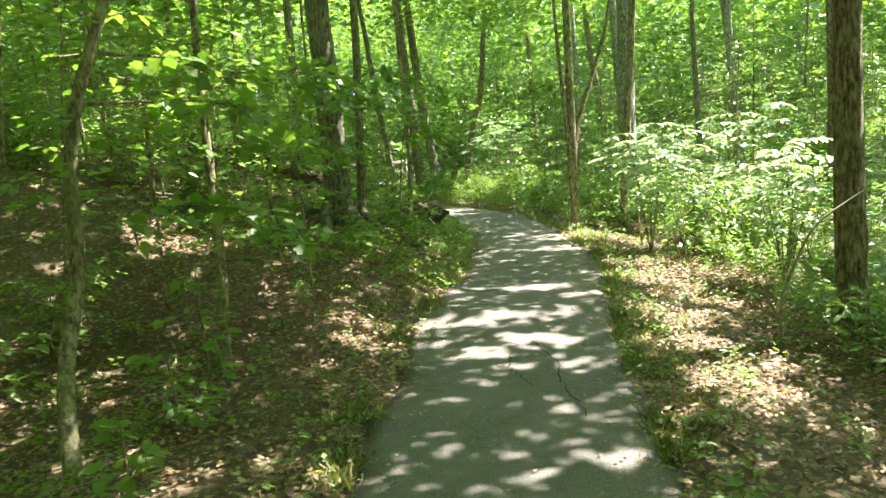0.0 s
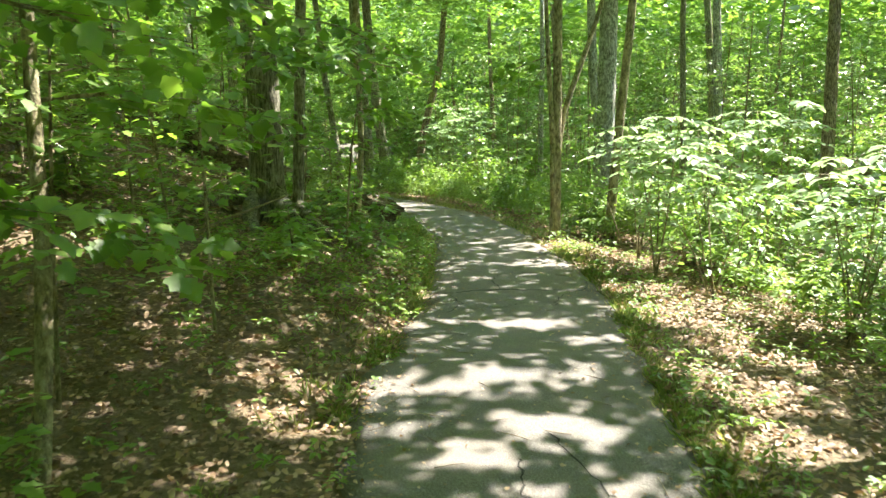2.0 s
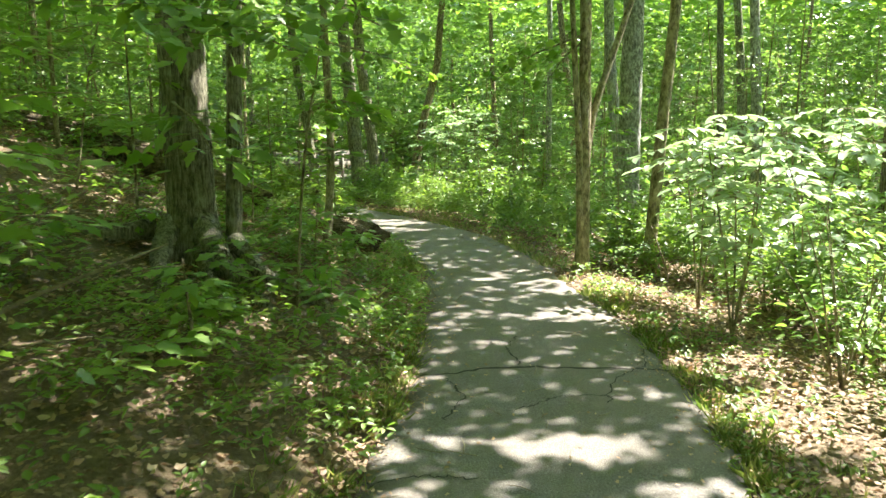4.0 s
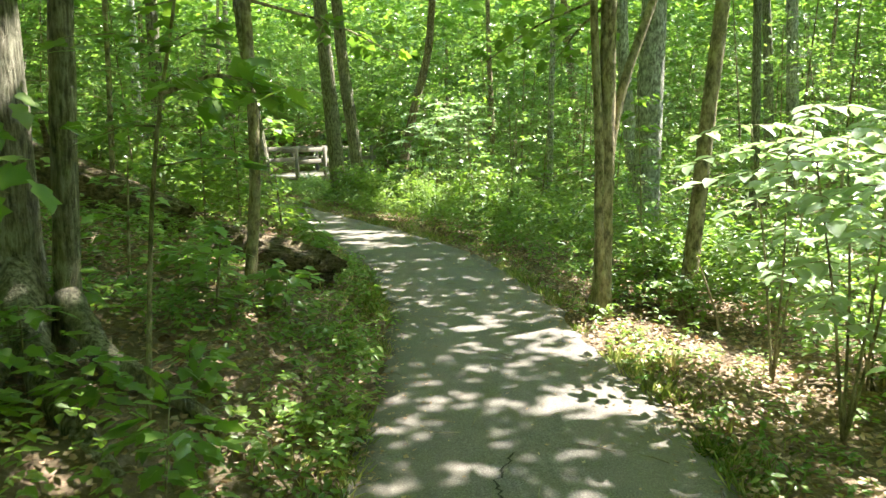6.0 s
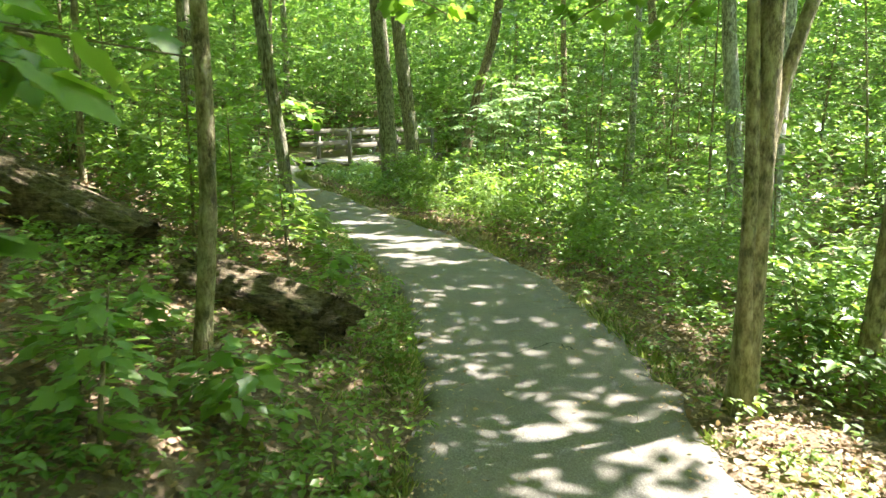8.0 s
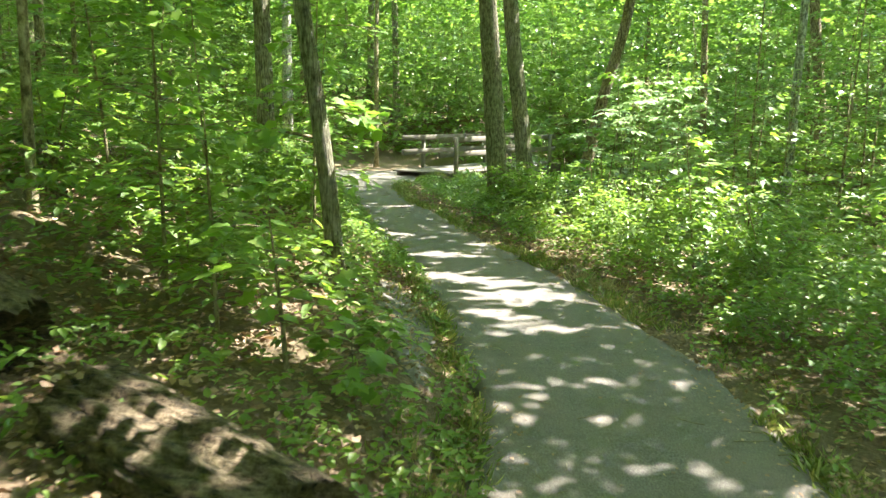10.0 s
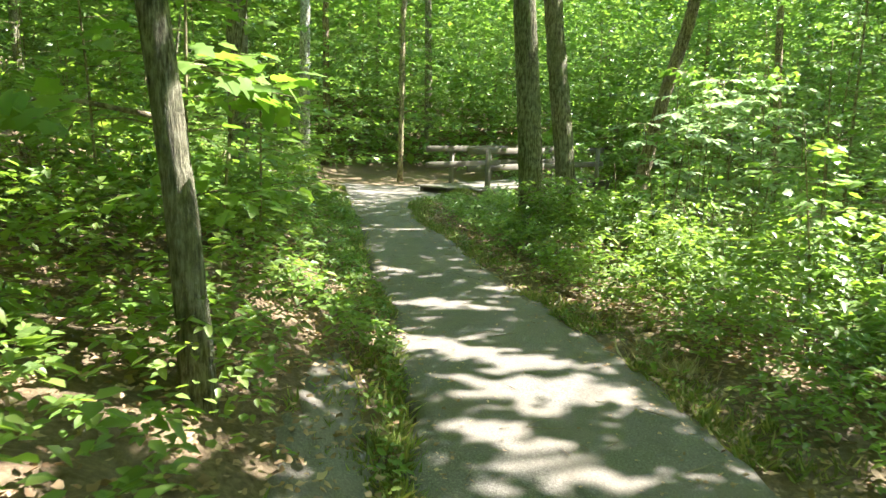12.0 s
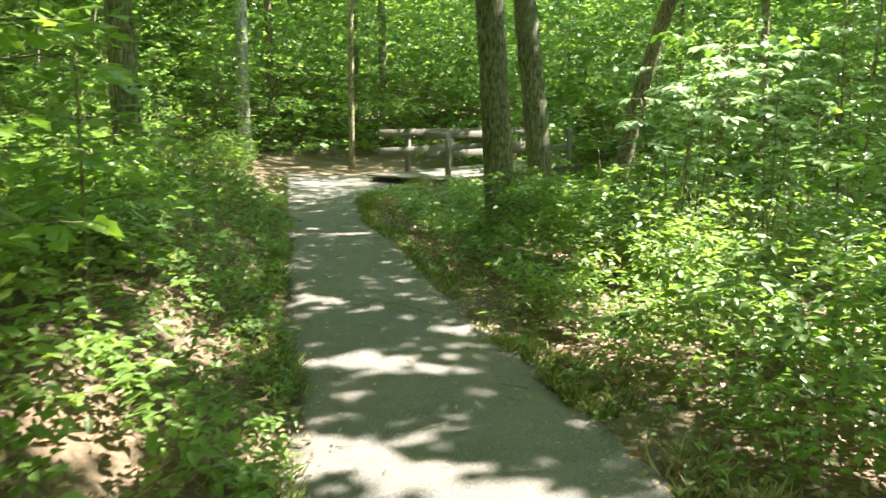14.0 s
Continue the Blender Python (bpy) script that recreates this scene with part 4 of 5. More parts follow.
# young maples along the bank, with lobed leaves
for k, (x, y, h, sp, reach, pts) in enumerate([
        (-2.56, 4.85, 3.2, 9, 0.9, [(-2.00, 3.75, -0.06), (-2.13, 4.00, 0.33), (-2.20, 4.20, 0.61), (-2.19, 4.35, 0.84), (-2.15, 4.45, 1.17), (-2.19, 4.50, 1.44), (-2.17, 4.50, 1.75), (-2.12, 4.50, 2.05), (-2.04, 4.55, 2.28), (-1.88, 4.60, 2.70), (-1.68, 4.70, 3.70)]),
        (-2.38, 7.5, 3.6, 12, 1.0, [(-1.69, 5.55, -0.06), (-1.73, 5.75, 0.32), (-1.75, 5.90, 0.83), (-1.78, 6.00, 1.19), (-1.82, 6.10, 1.64), (-1.86, 6.20, 2.00), (-1.88, 6.25, 2.46), (-1.88, 6.30, 3.00), (-1.78, 6.40, 4.20)]),
        (-0.66, 10.7, 2.6, 8, 0.75, [(-0.68, 10.7, 0.25), (-0.62, 10.7, 1.2), (-0.55, 10.7, 1.8), (-0.46, 10.7, 2.13), (-0.4, 10.7, 2.9)]),
        (-1.9, 6.3, 2.7, 12, 1.0, None), (-3.1, 6.0, 3.0, 14, 1.1, None), (-3.2, 7.9, 3.2, 14, 1.1, None), (-1.35, 7.5, 2.5, 13, 0.9, None), (-1.8, 8.3, 3.0, 13, 1.0, None), (-2.6, 6.9, 3.3, 14, 1.1, None), (-1.7, 5.2, 1.0, 8, 0.5, None), (-1.5, 3.3, 0.55, 7, 0.35, None), (-1.7, 4.6, 0.6, 8, 0.4, None), (-2.4, 9.2, 2.6, 12, 1.0, None),
        (-3.6, 9.8, 3.2, 14, 1.1, None), (-2.1, 11.6, 2.4, 11, 0.9, None), (-3.0, 12.6, 2.8, 12, 1.0, None), (-1.7, 16.2, 2.0, 10, 0.8, None), (-1.6, 18.4, 2.3, 12, 0.8, None),
        (-2.0, 19.4, 2.2, 12, 0.8, None), (-2.9, 17.6, 2.6, 12, 0.9, None), (-2.3, 20.6, 1.5, 10, 0.7, None), (-3.5, 20.3, 2.6, 12, 0.9, None), (-3.1, 4.2, 2.4, 10, 0.9, None), (-3.6, 3.2, 2.8, 10, 0.9, None),
        (-1.0, 9.0, 0.6, 8, 0.4, None), (-0.7, 12.2, 0.7, 8, 0.45, None), (-1.3, 12.4, 0.9, 9, 0.5, None), (-0.75, 15.6, 0.8, 8, 0.45, None), (-1.25, 15.9, 1.2, 9, 0.6, None), (-0.5, 12.9, 0.4, 6, 0.3, None), (1.75, 28.2, 2.9, 14, 1.1, None), (0.95, 25.6, 2.2, 10, 0.7, None), (1.9, 21.4, 1.9, 9, 0.7, None), (2.7, 22.8, 2.6, 12, 0.9, None), (3.5, 16.75, 2.6, 9, 0.6, None), (2.4, 24.5, 2.3, 10, 0.8, None)]):
    sapling(x, y, h, sp + (4 if h > 1.3 else 0), reach, 0.10, 20 if h > 1.3 else 10, 1300 + k, "young maple sapling with broad lobed leaves", stem=0.055 if k == 0 else (0.045 if k == 1 else 0.014), low=0.3 if k > 2 else 0.5,
            material=LEAF_MAPLE, shape=LOBED_LEAF, pts=pts, bark=BARK_SMOOTH)


g3 = np.random.default_rng(63)
for k in range(18):
    y = g3.uniform(8.6, 13.4) if k < 13 else g3.uniform(15.5, 19)
    x = float(edge_left(y)) - g3.uniform(0.45, 2.3)
    sapling(x, y, g3.uniform(0.25, 0.6), 7, 0.34, 0.105, 10, 1500 + k, "small maple seedling with broad lobed leaves", stem=0.006, low=0.45, material=LEAF_MAPLE, shape=LOBED_LEAF, category="seedling", name="seedling")


def overhang(root, tip, count, seed, label):
    """A leafy branch reaching out at head height."""
    g = np.random.default_rng(seed)
    c = curve_points([root, (np.array(root) + np.array(tip)) / 2 + (0, 0, 0.08), tip], 12)
    top = new("leafy_branch")
    tagged(top, label, "branch", "overhanging branches")
    part("branch", fix_quads(tube(c, np.linspace(0.014, 0.004, 12), 6)), BARK_SMOOTH, top, "", True)
    for k in range(count):
        q = c[int(3 + 8 * k / count)]
        a = np.arctan2(tip[1] - root[1], tip[0] - root[0]) + (0.8 if k % 2 else -0.8) + g.normal(0, 0.3)
        out = Vector((np.cos(a), np.sin(a), -0.15))
        ln = g.uniform(0.25, 0.45)
        part("twig", fix_quads(tube([q, np.array(q) + np.array(out) * ln], [0.003, 0.0015], 4)), BARK_SMOOTH, top)
        for _ in range(8):
            p = Vector(q) + out * ln * g.uniform(0.15, 1.0) + Vector(g.normal(0, 0.05, 3))
            way = (out + Vector(g.normal(0, 0.5, 3)) + Vector((0, 0, -0.3))).normalized()
            side = Vector(g.normal(0, 0.35, 3) + (0, 0, 1)).cross(way).normalized()
            size = 0.12 * g.uniform(0.65, 1.2)
            m = Matrix((way, side, way.cross(side))).transposed().to_4x4()
            leaf = new("leaf", ONE_LEAF)
            leaf.parent = top
            leaf.matrix_basis = Matrix.Translation(p) @ m @ Matrix.Diagonal((size, size * 0.9, size, 1))


ONE_LEAF = raw_mesh("leaf", *LOBED_LEAF)
ONE_LEAF.materials.append(LEAF_SINGLE)
overhang((-0.55, 10.7, 1.8), (-0.1, 10.9, 1.84), 7, 1, "leafy maple branch hanging out from a thin sapling")
overhang((-1.5, 11.2, 2.7), (-0.45, 9.2, 2.2), 9, 2, "leafy maple branch hanging low over the bank")
overhang((-1.6, 11.2, 2.7), (-1.3, 8.9, 2.25), 9, 3, "leafy maple branch hanging low over the bank")
overhang((-1.45, 18.0, 1.7), (-1.2, 18.2, 1.62), 7, 4, "bright green leafy branch beside a slim tree")
overhang((-1.4, 18.0, 1.5), (-1.9, 17.2, 1.5), 8, 5, "bright green leafy branch beside a slim tree")
overhang((-2.26, 4.52, 1.35), (-1.3, 5.1, 1.38), 9, 8, "leafy maple branch reaching out from a crooked sapling")
overhang((-2.1, 4.62, 2.1), (-1.0, 5.5, 1.98), 10, 9, "leafy maple branch reaching out from a crooked sapling")
overhang((-1.98, 4.65, 2.4), (-1.55, 5.9, 2.3), 9, 10, "leafy maple branch reaching out from a crooked sapling")
overhang((-1.9, 6.3, 1.8), (-0.95, 6.6, 1.75), 9, 11, "leafy maple branch reaching over the bank")
overhang((-2.0, 6.35, 2.4), (-0.7, 7.3, 2.35), 10, 12, "leafy maple branch reaching over the bank")
overhang((-1.8, 6.15, 1.2), (-1.2, 5.9, 1.05), 8, 13, "leafy maple branch reaching over the bank")
overhang((2.2, 14.0, 2.75), (1.35, 15.3, 2.32), 9, 14, "leafy maple branch arching over the trail")
overhang((2.24, 13.95, 2.7), (2.0, 15.2, 2.25), 8, 15, "leafy maple branch arching over the trail")
overhang((-0.62, 13.3, 2.6), (0.55, 15.2, 2.34), 10, 16, "leafy maple branch arching over the trail")
overhang((-1.55, 11.2, 2.6), (-0.35, 9.2, 2.02), 11, 17, "leafy maple branch hanging low over the bank")
overhang((-1.7, 11.1, 2.7), (-0.95, 9.1, 2.08), 11, 18, "leafy maple branch hanging low over the bank")
overhang((-1.2, 11.3, 2.9), (0.0, 9.8, 2.3), 10, 19, "leafy maple branch hanging low over the bank")
overhang((-1.65, 11.2, 1.9), (-0.95, 9.6, 1.45), 8, 20, "leafy maple branch hanging low over the bank")
overhang((1.75, 28.2, 2.3), (1.0, 27.6, 2.45), 9, 6, "broad pale-lit leaves on a maple branch")
overhang((1.75, 28.2, 2.3), (2.5, 27.6, 2.4), 9, 7, "broad pale-lit leaves on a maple branch")


# ---- undergrowth: herbs, grass, fallen leaves ----
def cover(x, y):
    """How thick and how tall the herbs stand."""
    dl, dr = edge_left(y) - x, x - edge_right(y)
    left = dl > 0
    early, mid = y < 8.3, (y >= 8.3) & (y < 15.5)
    dens = np.where(left, np.where(early, np.where(dl < 1.0, 0.16, 0.22), np.where(mid, np.where(dl < 1.5, 0.85, 0.7), np.where(y < 19, 0.7, 0.9))),
                    np.where(early, np.where(dr < 0.4, 0.35, np.where(dr < 1.4, 0.10, 0.8)), np.where(y < 14, np.where(dr < 0.35, 0.35, np.where(dr < 1.5, 0.22, 0.9)), np.where(dr < 0.5, 0.14, 1.0))))
    tall = np.where(left, np.where(early, 0.14, np.where(mid, 0.2, np.clip(0.12 + 0.35 * dl, 0, 0.5))), np.where(y < 14, np.where(dr < 1.5, 0.12, 0.45), np.clip(0.15 + 0.4 * (dr - 0.2), 0.12, 0.75)))
    tall = np.where((y > 26.5) & (dr > 0) & (dr < 3), np.minimum(tall, 0.3), tall)
    along, across = (x + 2.79) * 0.41 + (y - 32.75) * 0.912, (y - 32.75) * 0.41 - (x + 2.79) * 0.912
    tall = np.where((along > -1.2) & (along < 3) & (across < -0.2) & (across > -2.2), 0.55, tall)
    spur = (dl > 0.08) & (dl < 0.6) & (y > 16.5) & (y < 19.4)
    bare = (dl > 0.05) & (dl < 1.5) & (y > 13.3) & (y < 14.45)
    return np.where(spur, 0.12, np.where(bare, 0.55, dens)), np.where(spur, 0.06, np.where(bare, 0.07, tall))


def herbs(name, label, box, n, per, size, shape, seed, near, material):
    g = np.random.default_rng(seed)
    x, y = g.uniform(box[0], box[1], n), g.uniform(box[2], box[3], n)
    dl, dr = edge_left(y) - x, x - edge_right(y)
    side = np.maximum(dl, dr)
    dens, tall = cover(x, y)
    clump = np.array([noise.noise((a * 1.3, b * 1.3, 9.0)) for a, b in zip(x, y)])
    keep = (side > -0.05 + 0.16 * clump) & (g.random(n) < dens * np.clip(0.75 + 1.1 * clump, 0.05, 1.2)) & ((side < 2.6) if near else (side >= 2.6))
    keep &= ~clear_of_plants(x, y)
    x, y, tall = x[keep], y[keep], tall[keep]
    m = len(x)
    swell = np.array([noise.noise((a * 0.9, b * 0.9, 4.0)) for a, b in zip(x, y)])
    tall = tall * np.clip(0.85 + 0.9 * swell, 0.3, 1.5) * g.uniform(0.6, 1.2, m) + 0.02
    k = np.repeat(np.arange(m), per)
    a = g.uniform(0, 6.28, len(k))
    tier = np.where(g.random(len(k)) < 0.72, g.uniform(0.86, 1.0, len(k)), g.uniform(0.4, 0.6, len(k)))
    h = tier * tall[k]
    r = g.uniform(0.0, 0.03, len(k)) + 0.07 * tall[k] * g.random(len(k))
    pos = np.stack([x[k] + np.cos(a) * r, y[k] + np.sin(a) * r, ground_z(x, y)[k] + h], 1)
    way = np.stack([np.cos(a), np.sin(a), g.normal(-0.1, 0.3, len(k))], 1)
    nrm = np.array((0, 0, 1.0)) + g.normal(0, 0.2, (len(k), 3))
    ln = size * g.uniform(0.55, 1.3, len(k)) * np.clip(0.6 + 1.2 * tall[k], 0.6, 1.3)
    tagged(part(name, leaves(pos, way, nrm, ln, ln * 0.62, shape), material, None, label), category="undergrowth", kind="stuff")


herbs("herbs", "dense low green herbs beside the trail", (-5, 5, 1, 31), 58000, 6, 0.07, POINTED_LEAF, 71, True, LEAF_HERB)
herbs("undergrowth", "dense green undergrowth covering the forest floor", (-12, 15, 0, 46), 50000, 5, 0.1, POINTED_LEAF, 72, False, LEAF_HERB)


def far_carpet():
    g = np.random.default_rng(73)
    n = 45000
    x, y = g.uniform(-30, 32, n), g.uniform(14, 62, n)
    keep = (np.maximum(edge_left(y) - x, x - edge_right(y)) > 7) | (y > 40)
    x, y = x[keep], y[keep]
    m = len(x)
    pos = np.stack([x, y, ground_z(x, y) + g.uniform(0.05, 1.1, m)], 1)
    ln = g.uniform(0.18, 0.36, m)
    tagged(part("far_undergrowth", leaves(pos, g.normal(0, 1, (m, 3)) * (1, 1, 0.3), np.array((0, 0, 1.0)) + g.normal(0, 0.4, (m, 3)), ln, ln * 0.65), LEAF_UNDER, None, "green undergrowth spreading between distant trees"), category="undergrowth", kind="stuff")


far_carpet()


def litter():
    g = np.random.default_rng(74)
    n = 135000
    x, y = g.uniform(-5, 5, n), g.uniform(0.5, 30, n) ** 1.15 / 30 ** 0.15
    side = np.maximum(edge_left(y) - x, x - edge_right(y))
    keep = (side > -0.02) & (g.random(n) < np.where(side < 3.2, 1.0, 0.4) * np.where(y < 16, 1.0, 0.55))
    on = (side < -0.02) & (g.random(n) < 0.02 + 0.85 * np.exp(side / 0.15))
    x, y = x[keep | on], y[keep | on]
    over = on[keep | on]
    m = len(x)
    strip = (edge_left(y) - x > 0.1) & (edge_left(y) - x < 0.6) & (y > 16.4) & (y < 19.5)
    z = np.where(over, trail_z(x, y) + 0.024, ground_z(x, y) + g.uniform(0.008, 0.035, m) + 0.03 * strip)
    ln = g.uniform(0.028, 0.068, m) * np.where(over, 0.6, 1.0)
    nrm = np.array((0, 0, 1.0)) + g.normal(0, 0.35, (m, 3)) * np.where(over, 0.4, 1.0)[:, None]
    tagged(part("fallen_leaves", leaves(np.stack([x, y, z], 1), g.normal(0, 1, (m, 3)) * (1, 1, 0.15), nrm, ln, ln * g.uniform(0.45, 0.8, m), CURLED_LEAF), LITTER, None, "dry brown fallen leaves scattered over the forest floor"), category="leaf litter", kind="stuff")


litter()


def grass():
    g = np.random.default_rng(75)
    n = 5200
    y = g.uniform(2, 33, n)
    right = g.random(n) < 0.5
    off = g.exponential(0.16, n) - 0.03
    x = np.where(right, edge_right(y) + off, edge_left(y) - off)
    clump = np.array([noise.noise((a * 1.1, b * 1.1, 3.0)) for a, b in zip(x, y)])
    keep = clump > -0.1
    x, y = x[keep], y[keep]
    k = np.repeat(np.arange(len(x)), 9)
    m = len(k)
    pos = np.stack([x[k] + g.normal(0, 0.025, m), y[k] + g.normal(0, 0.025, m), ground_z(x, y)[k] - 0.02], 1)
    way = np.stack([g.normal(0, 0.9, m), g.normal(0, 0.9, m), np.ones(m)], 1)
    ln = g.uniform(0.04, 0.13, m)
    tagged(part("grass", leaves(pos, way, g.normal(0, 1, (m, 3)), ln, 0.006), GRASS, None, "thin grass tufts along the trail's ragged edges"), category="grass", kind="stuff")


grass()


def shoulder():
    """A bare strip of broken asphalt beside the trail."""
    g = np.random.default_rng(79)
    ys = np.arange(16.4, 19.5, 0.08)
    swell = np.sin(np.linspace(0, np.pi, len(ys))) ** 0.5
    mid = edge_left(ys) - 0.36
    s = np.linspace(-1, 1, 9)
    half = 0.2 * swell * (1 + 0.3 * np.sin(4.1 * ys) * np.sin(1.7 * ys)) + g.normal(0, 0.03, len(ys))
    x = mid[:, None] + half[:, None] * s
    y = np.repeat(ys[:, None], 9, 1)
    z = ground_z(x, y) + 0.03 * (1 - abs(s)) ** 0.5 + 0.004 - 0.03 * (abs(s) > 0.99)
    i, j = np.meshgrid(np.arange(len(ys) - 1), np.arange(8), indexing="ij")
    f = np.stack([i * 9 + j, i * 9 + j + 1, (i + 1) * 9 + j + 1, (i + 1) * 9 + j], -1).reshape(-1, 4)
    tagged(part("trail_shoulder", (np.stack([x, y, z], -1).reshape(-1, 3), f), ASPHALT, None, "bare strip of broken grey asphalt beside the trail", True), category="path", kind="structure")


shoulder()


def dry_tuft(x, y, seed):
    g = np.random.default_rng(seed)
    m = 170
    pos = np.stack([x + g.normal(0, 0.07, m), y + g.normal(0, 0.07, m), np.full(m, float(ground_z(x, y)) - 0.015)], 1)
    way = np.stack([g.normal(0, 0.8, m), g.normal(0, 0.8, m), np.ones(m)], 1)
    tagged(part("grass_tuft", leaves(pos, way, g.normal(0, 1, (m, 3)), g.uniform(0.05, 0.16, m), 0.0035), STRAW, None, "dry straw-coloured grass tuft at the trail's edge"), category="grass", group="dry grass tufts")


for k, (x, y) in enumerate([(0.64, 20.45), (0.86, 20.1), (2.35, 12.6)]):
    dry_tuft(x, y, 1700 + k)


# ---- fallen log, broken in two ----
def log(name, pts, r0, r1, label, seed, hollow=True):
    g = np.random.default_rng(seed)
    c = curve_points(pts, 40)
    n, sides = len(c), 72
    ang = np.arange(sides) * 2 * np.pi / sides
    t = unit(np.gradient(c, axis=0))
    u = unit(np.cross(t, (0, 0, 1.0)))
    w = np.cross(u, t)
    ridge = np.interp(ang, np.linspace(0, 2 * np.pi, 23), np.append(g.normal(0, 0.05, 22), 0.0)) + 0.045 * g.normal(0, 1, sides)
    s = np.linspace(0, 1, n)[:, None]
    wave = np.array([[noise.noise((3 * k / n, 3 * np.cos(q), 3 * np.sin(q) + seed)) for q in ang] for k in range(n)])
    fine = np.array([[noise.noise((5 * k / n, 11 * np.cos(q), 11 * np.sin(q) + seed)) for q in ang] for k in range(n)])
    split = np.zeros((n, sides))
    for a0 in g.uniform(0, 2 * np.pi, 13):
        wander = a0 + 0.25 * np.cumsum(g.normal(0, 0.09, n))
        gap = np.angle(np.exp(1j * (ang[None] - wander[:, None])))
        span = np.clip(1.3 - abs(np.linspace(-1, 1, n) - g.uniform(-0.6, 0.6)) * 1.6, 0, 1)[:, None]
        split -= 0.085 * span * np.exp(-(gap / 0.06) ** 2)
    rad = (r0 + (r1 - r0) * s) * (1 + split + ridge[None] + 0.08 * wave + 0.05 * fine)
    jag = np.interp(ang, np.linspace(0, 2 * np.pi, 19), np.append(g.normal(0, 0.055, 18), 0.0)) + 0.03 * g.normal(0, 1, sides)
    body = c[:, None] + rad[..., None] * (np.cos(ang)[None, :, None] * u[:, None] + np.sin(ang)[None, :, None] * w[:, None])
    body[0] += jag[:, None] * t[0]
    body[-1] += jag[:, None] * t[-1]
    i, j = np.meshgrid(np.arange(n - 1), np.arange(sides), indexing="ij")
    f = [np.stack([i * sides + j, i * sides + (j + 1) % sides, (i + 1) * sides + (j + 1) % sides, (i + 1) * sides + j], -1).reshape(-1, 4)]
    v = [body.reshape(-1, 3)]
    top = n * sides
    for end, row, way in ((0, 0, 1), (n - 1, (n - 1) * sides, -1)):
        inner = c[end] + (body[end] - c[end]) * 0.55 + t[end] * way * 0.06
        v += [inner, (c[end] + t[end] * way * 0.14)[None]]
        m = np.arange(sides)
        f.append(np.stack([row + m, row + (m + 1) % sides, top + (m + 1) % sides, top + m], -1))
        f.append(np.stack([top + m, top + (m + 1) % sides, np.full(sides, top + sides), np.full(sides, top + sides)], -1))
        top += sides + 1
    ob = part(name, fix_quads((np.concatenate(v), np.concatenate(f))), ROTTEN, None, label, True)
    return tagged(ob, category="log", group="pieces of the fallen tree")


def stubs(parent, spots):
    for p, q, r in spots:
        c = curve_points([p, (np.array(p) + np.array(q)) / 2 + (0.02, 0, 0.02), q], 8)
        part("branch_stub", fix_quads(tube(c, np.linspace(r, r * 0.6, 8), 8, 0.12)), ROTTEN, parent, "", True)


log("fallen_log", [(-0.2, 14.3, 0.33), (-0.55, 14.43, 0.4), (-1.16, 14.68, 0.49)], 0.25, 0.265, "short dark rotten log lying beside the trail", 5)
down = log("fallen_tree", [(-1.62, 14.84, 0.74), (-2.1, 14.97, 0.94), (-2.7, 15.1, 1.2), (-4.0, 15.5, 1.62), (-6.6, 16.4, 2.1)], 0.21, 0.19, "long dark fallen tree lying up the bank", 6)
stubs(down, [((-2.9, 15.1, 1.35), (-2.8, 14.75, 1.75), 0.04), ((-3.9, 15.45, 1.7), (-4.1, 15.2, 2.15), 0.035)])


# ---- footbridge ----
def board(p, q, wide, thick, up=(0, 0, 1)):
    """A plank from p to q with slightly eased edges."""
    p, q = Vector(p), Vector(q)
    d = (q - p).normalized()
    s = d.cross(Vector(up)).normalized()
    t = s.cross(d)
    e = min(wide, thick) * 0.12
    ring = [(-wide / 2 + e, -thick / 2), (wide / 2 - e, -thick / 2), (wide / 2, -thick / 2 + e), (wide / 2, thick / 2 - e), (wide / 2 - e, thick / 2), (-wide / 2 + e, thick / 2), (-wide / 2, thick / 2 - e), (-wide / 2, -thick / 2 + e)]
    v = [tuple(o + s * a + t * b) for o in (p, q) for a, b in ring] + [tuple(p), tuple(q)]
    f = [(k, (k + 1) % 8, 8 + (k + 1) % 8, 8 + k) for k in range(8)]
    f += [(16, (k + 1) % 8, k, k) for k in range(8)] + [(17, 8 + k, 8 + (k + 1) % 8, 8 + (k + 1) % 8) for k in range(8)]
    return fix_quads((np.array(v), np.array(f)))


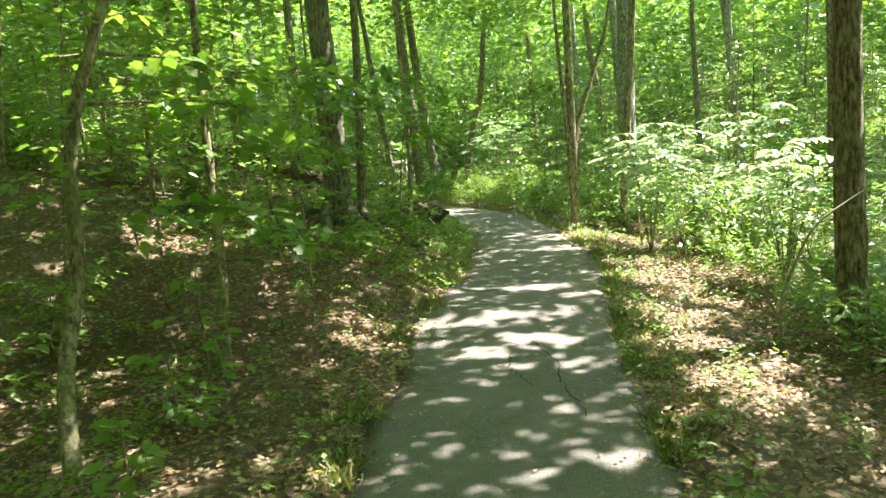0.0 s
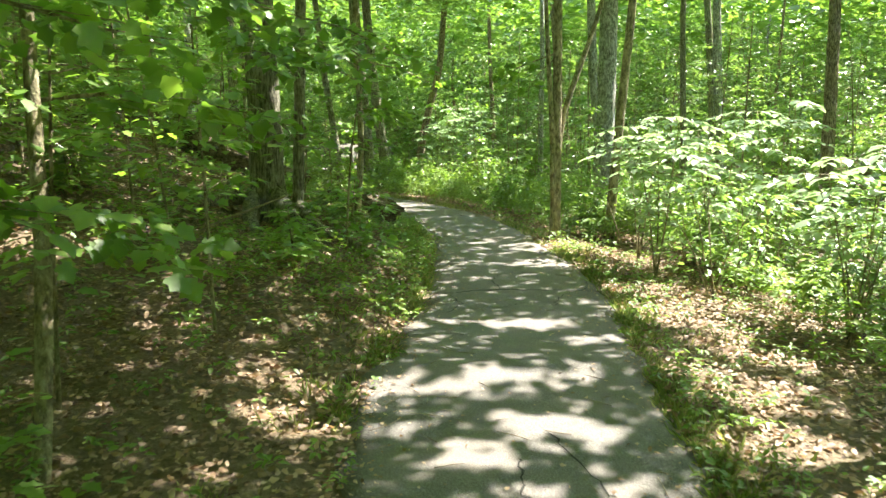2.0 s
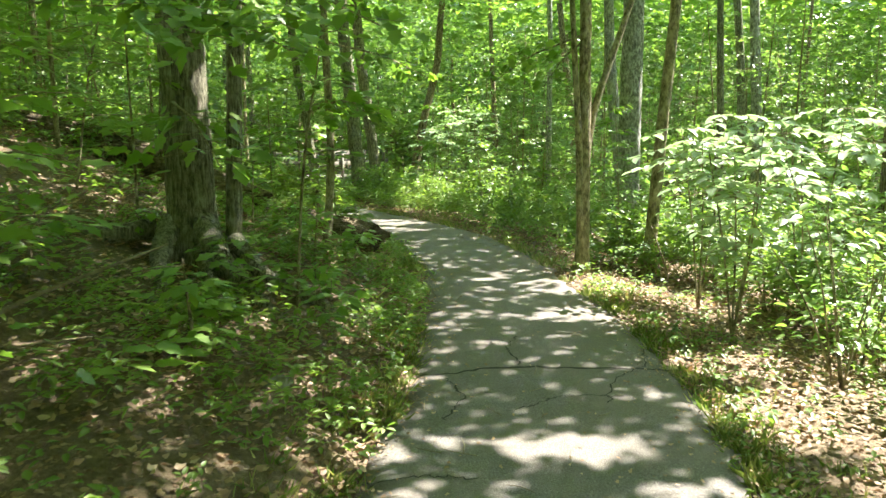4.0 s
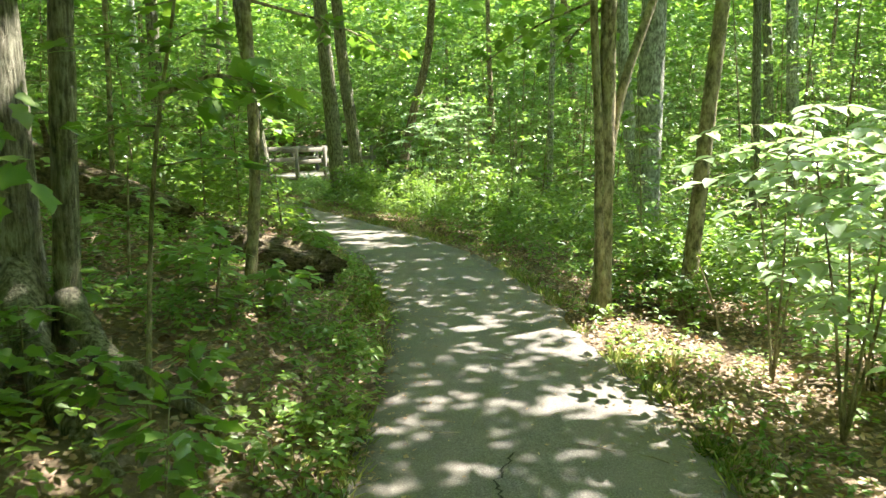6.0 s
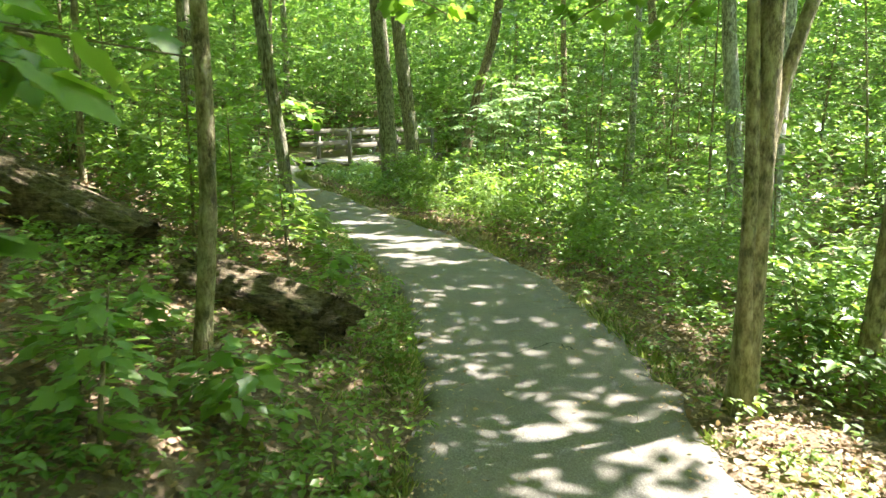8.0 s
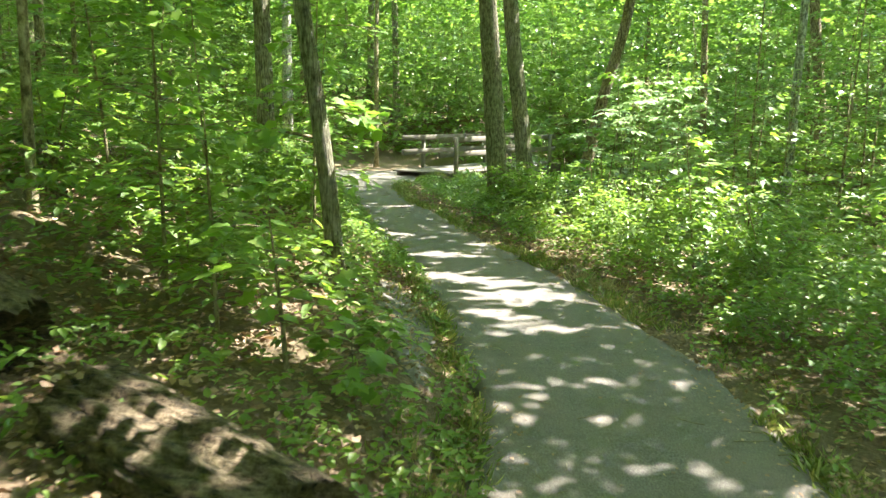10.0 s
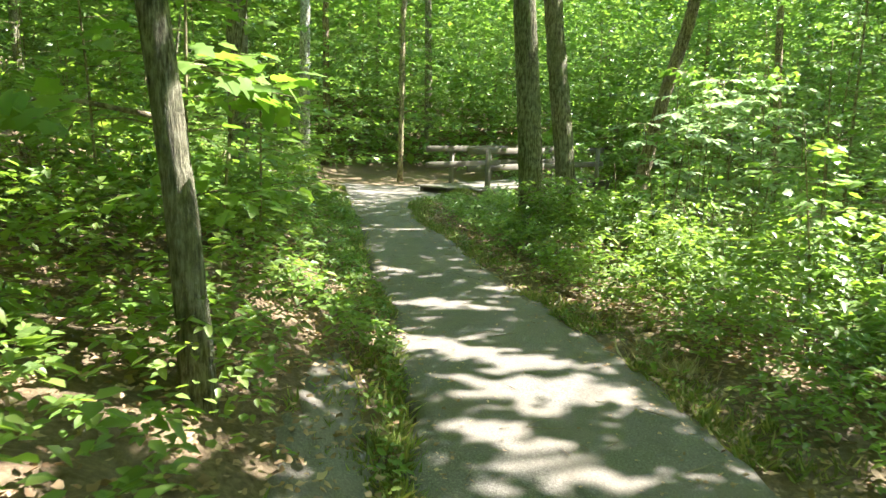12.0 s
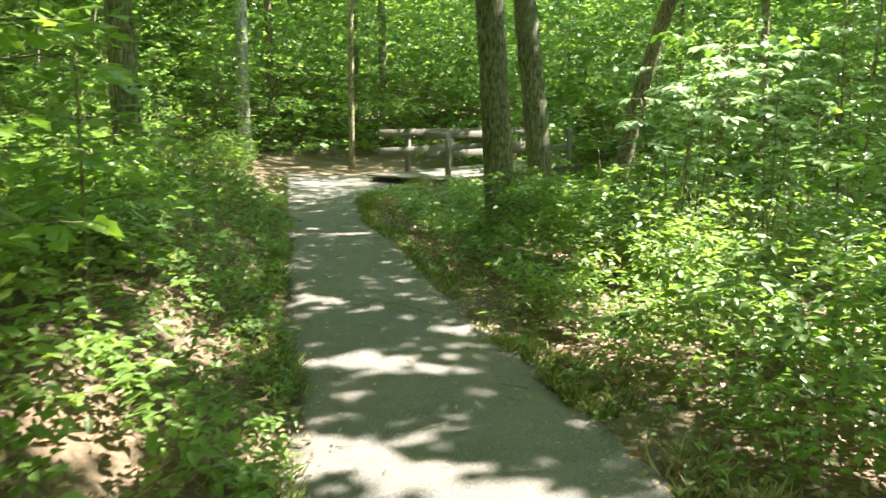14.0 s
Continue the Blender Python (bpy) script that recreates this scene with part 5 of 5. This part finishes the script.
def footbridge():
    o, d = Vector((-2.79, 32.75, -0.05)), Vector((0.41, 0.912, 0.0)).normalized()
    n = Vector((-d.y, d.x, 0.0))
    bridge = new("footbridge")
    tagged(bridge, "weathered grey wooden footbridge with plank rails over the creek", "footbridge")

    def at(s, w, z):
        return o + d * s + n * w + Vector((0, 0, z))

    g = random.Random(4)
    for w in (0.02, 0.8, 1.58):
        part("beam", board(at(-0.3, w, 0.05), at(6.3, w, 0.05), 0.12, 0.24), PLANK, bridge)
    s = -0.35
    while s < 6.3:
        part("deck_plank", board(at(s, -0.1 + g.uniform(-0.02, 0.02), 0.19), at(s, 1.72 + g.uniform(-0.02, 0.02), 0.19), 0.132, 0.04), PLANK, bridge)
        s += 0.142
    for w, posts, a, b in ((-0.08, (0.0, 1.8, 3.6, 5.4), -0.7, 5.9), (1.66, (0.93, 2.6, 4.3, 5.9), -0.15, 6.2)):
        for p in posts:
            part("post", board(at(p, w, -0.35), at(p, w, 1.13), 0.10, 0.10, d), PLANK, bridge)
        inner = w + (0.07 if w < 0.5 else -0.07)
        mid = (a + b) / 2
        for z, h in ((1.06, 0.14), (0.68, 0.14)):
            part("rail", board(at(a, inner, z), at(mid - 0.01, inner, z + 0.01), 0.038, h), PLANK, bridge)
            part("rail", board(at(mid + 0.01, inner, z + 0.005), at(b, inner, z), 0.038, h), PLANK, bridge)


footbridge()


# ---- sticks, twigs and stones ----
def stick(pts, r, label, seed, bark=None):
    c = curve_points(pts, 18)
    tagged(part("fallen_branch", fix_quads(tube(c, np.linspace(r, r * 0.45, 18), 7, 0.12, 0, seed)), bark or TWIG, None, label, True), category="branch", group="dead branches")


stick([(2.67, 6.0, -0.1), (2.69, 6.0, 0.35), (2.95, 6.02, 0.89), (3.36, 6.05, 1.13)], 0.016, "bare pale bent branch sticking up from the ground", 1)
stick([(2.76, 6.2, 0.05), (2.7, 6.2, 0.2), (2.56, 6.2, 0.47)], 0.014, "short pale broken stick leaning in the leaves", 2)
stick([(3.18, 13.6, -0.05), (3.16, 13.6, 0.09), (2.96, 13.6, 0.6)], 0.012, "thin pale dead stem beside a tree", 3)
stick([(0.27, 27.4, 0.0), (0.25, 27.4, 0.6), (0.2, 27.4, 1.05)], 0.014, "thin pale dead sapling by the creek", 4)
stick([(-1.9, 8.2, 0.75), (-1.5, 8.3, 0.95), (-0.95, 8.45, 1.15)], 0.012, "thin dead branch caught in the undergrowth", 5)
stick([(-0.9, 7.0, 0.12), (-0.4, 7.3, 0.07), (-0.1, 7.25, 0.04)], 0.008, "thin dead twig lying at the trail's edge", 6)


def twigs_on_trail():
    g = np.random.default_rng(77)
    bits = []
    for _ in range(260):
        y = g.uniform(2.5, 30)
        x = edge_left(y) + (edge_right(y) - edge_left(y)) * (g.beta(0.7, 0.9))
        a, ln = g.uniform(0, 3.14), g.uniform(0.04, 0.22)
        p = np.array((x, y, trail_z(x, y) + 0.024))
        q = p + (np.cos(a) * ln, np.sin(a) * ln, 0.003)
        bits.append(fix_quads(tube([p, (p + q) / 2 + (g.normal(0, 0.01), g.normal(0, 0.01), 0), q], [0.003, 0.0028, 0.0015], 4)))
    tagged(part("trail_twigs", joined(bits), TWIG, None, "tiny dry twigs strewn over the asphalt"), category="twigs", kind="stuff")


twigs_on_trail()


def stone(x, y, r, seed):
    bm = bmesh.new()
    bmesh.ops.create_icosphere(bm, subdivisions=3, radius=r)
    for v in bm.verts:
        k = 1 + 0.35 * noise.noise(v.co * (1.6 / r) + Vector((seed, 0, 0)))
        v.co = Vector((v.co.x * k * 1.25, v.co.y * k, v.co.z * k * 0.6))
    me = bpy.data.meshes.new("stone")
    bm.to_mesh(me)
    bm.free()
    me.materials.append(ROCK)
    ob = new("stone", me)
    ob.location = (x, y, float(ground_z(x, y)) + r * 0.2)
    tagged(ob, "grey weathered stone half sunk in the leaves", "stone", "loose stones")


for k, (x, y, r) in enumerate([(-0.62, 17.3, 0.07), (-0.5, 16.9, 0.05), (-2.5, 31.0, 0.22), (-1.7, 31.4, 0.18), (-1.2, 32.2, 0.25), (-0.6, 9.1, 0.07)]):
    stone(x, y, r, k)
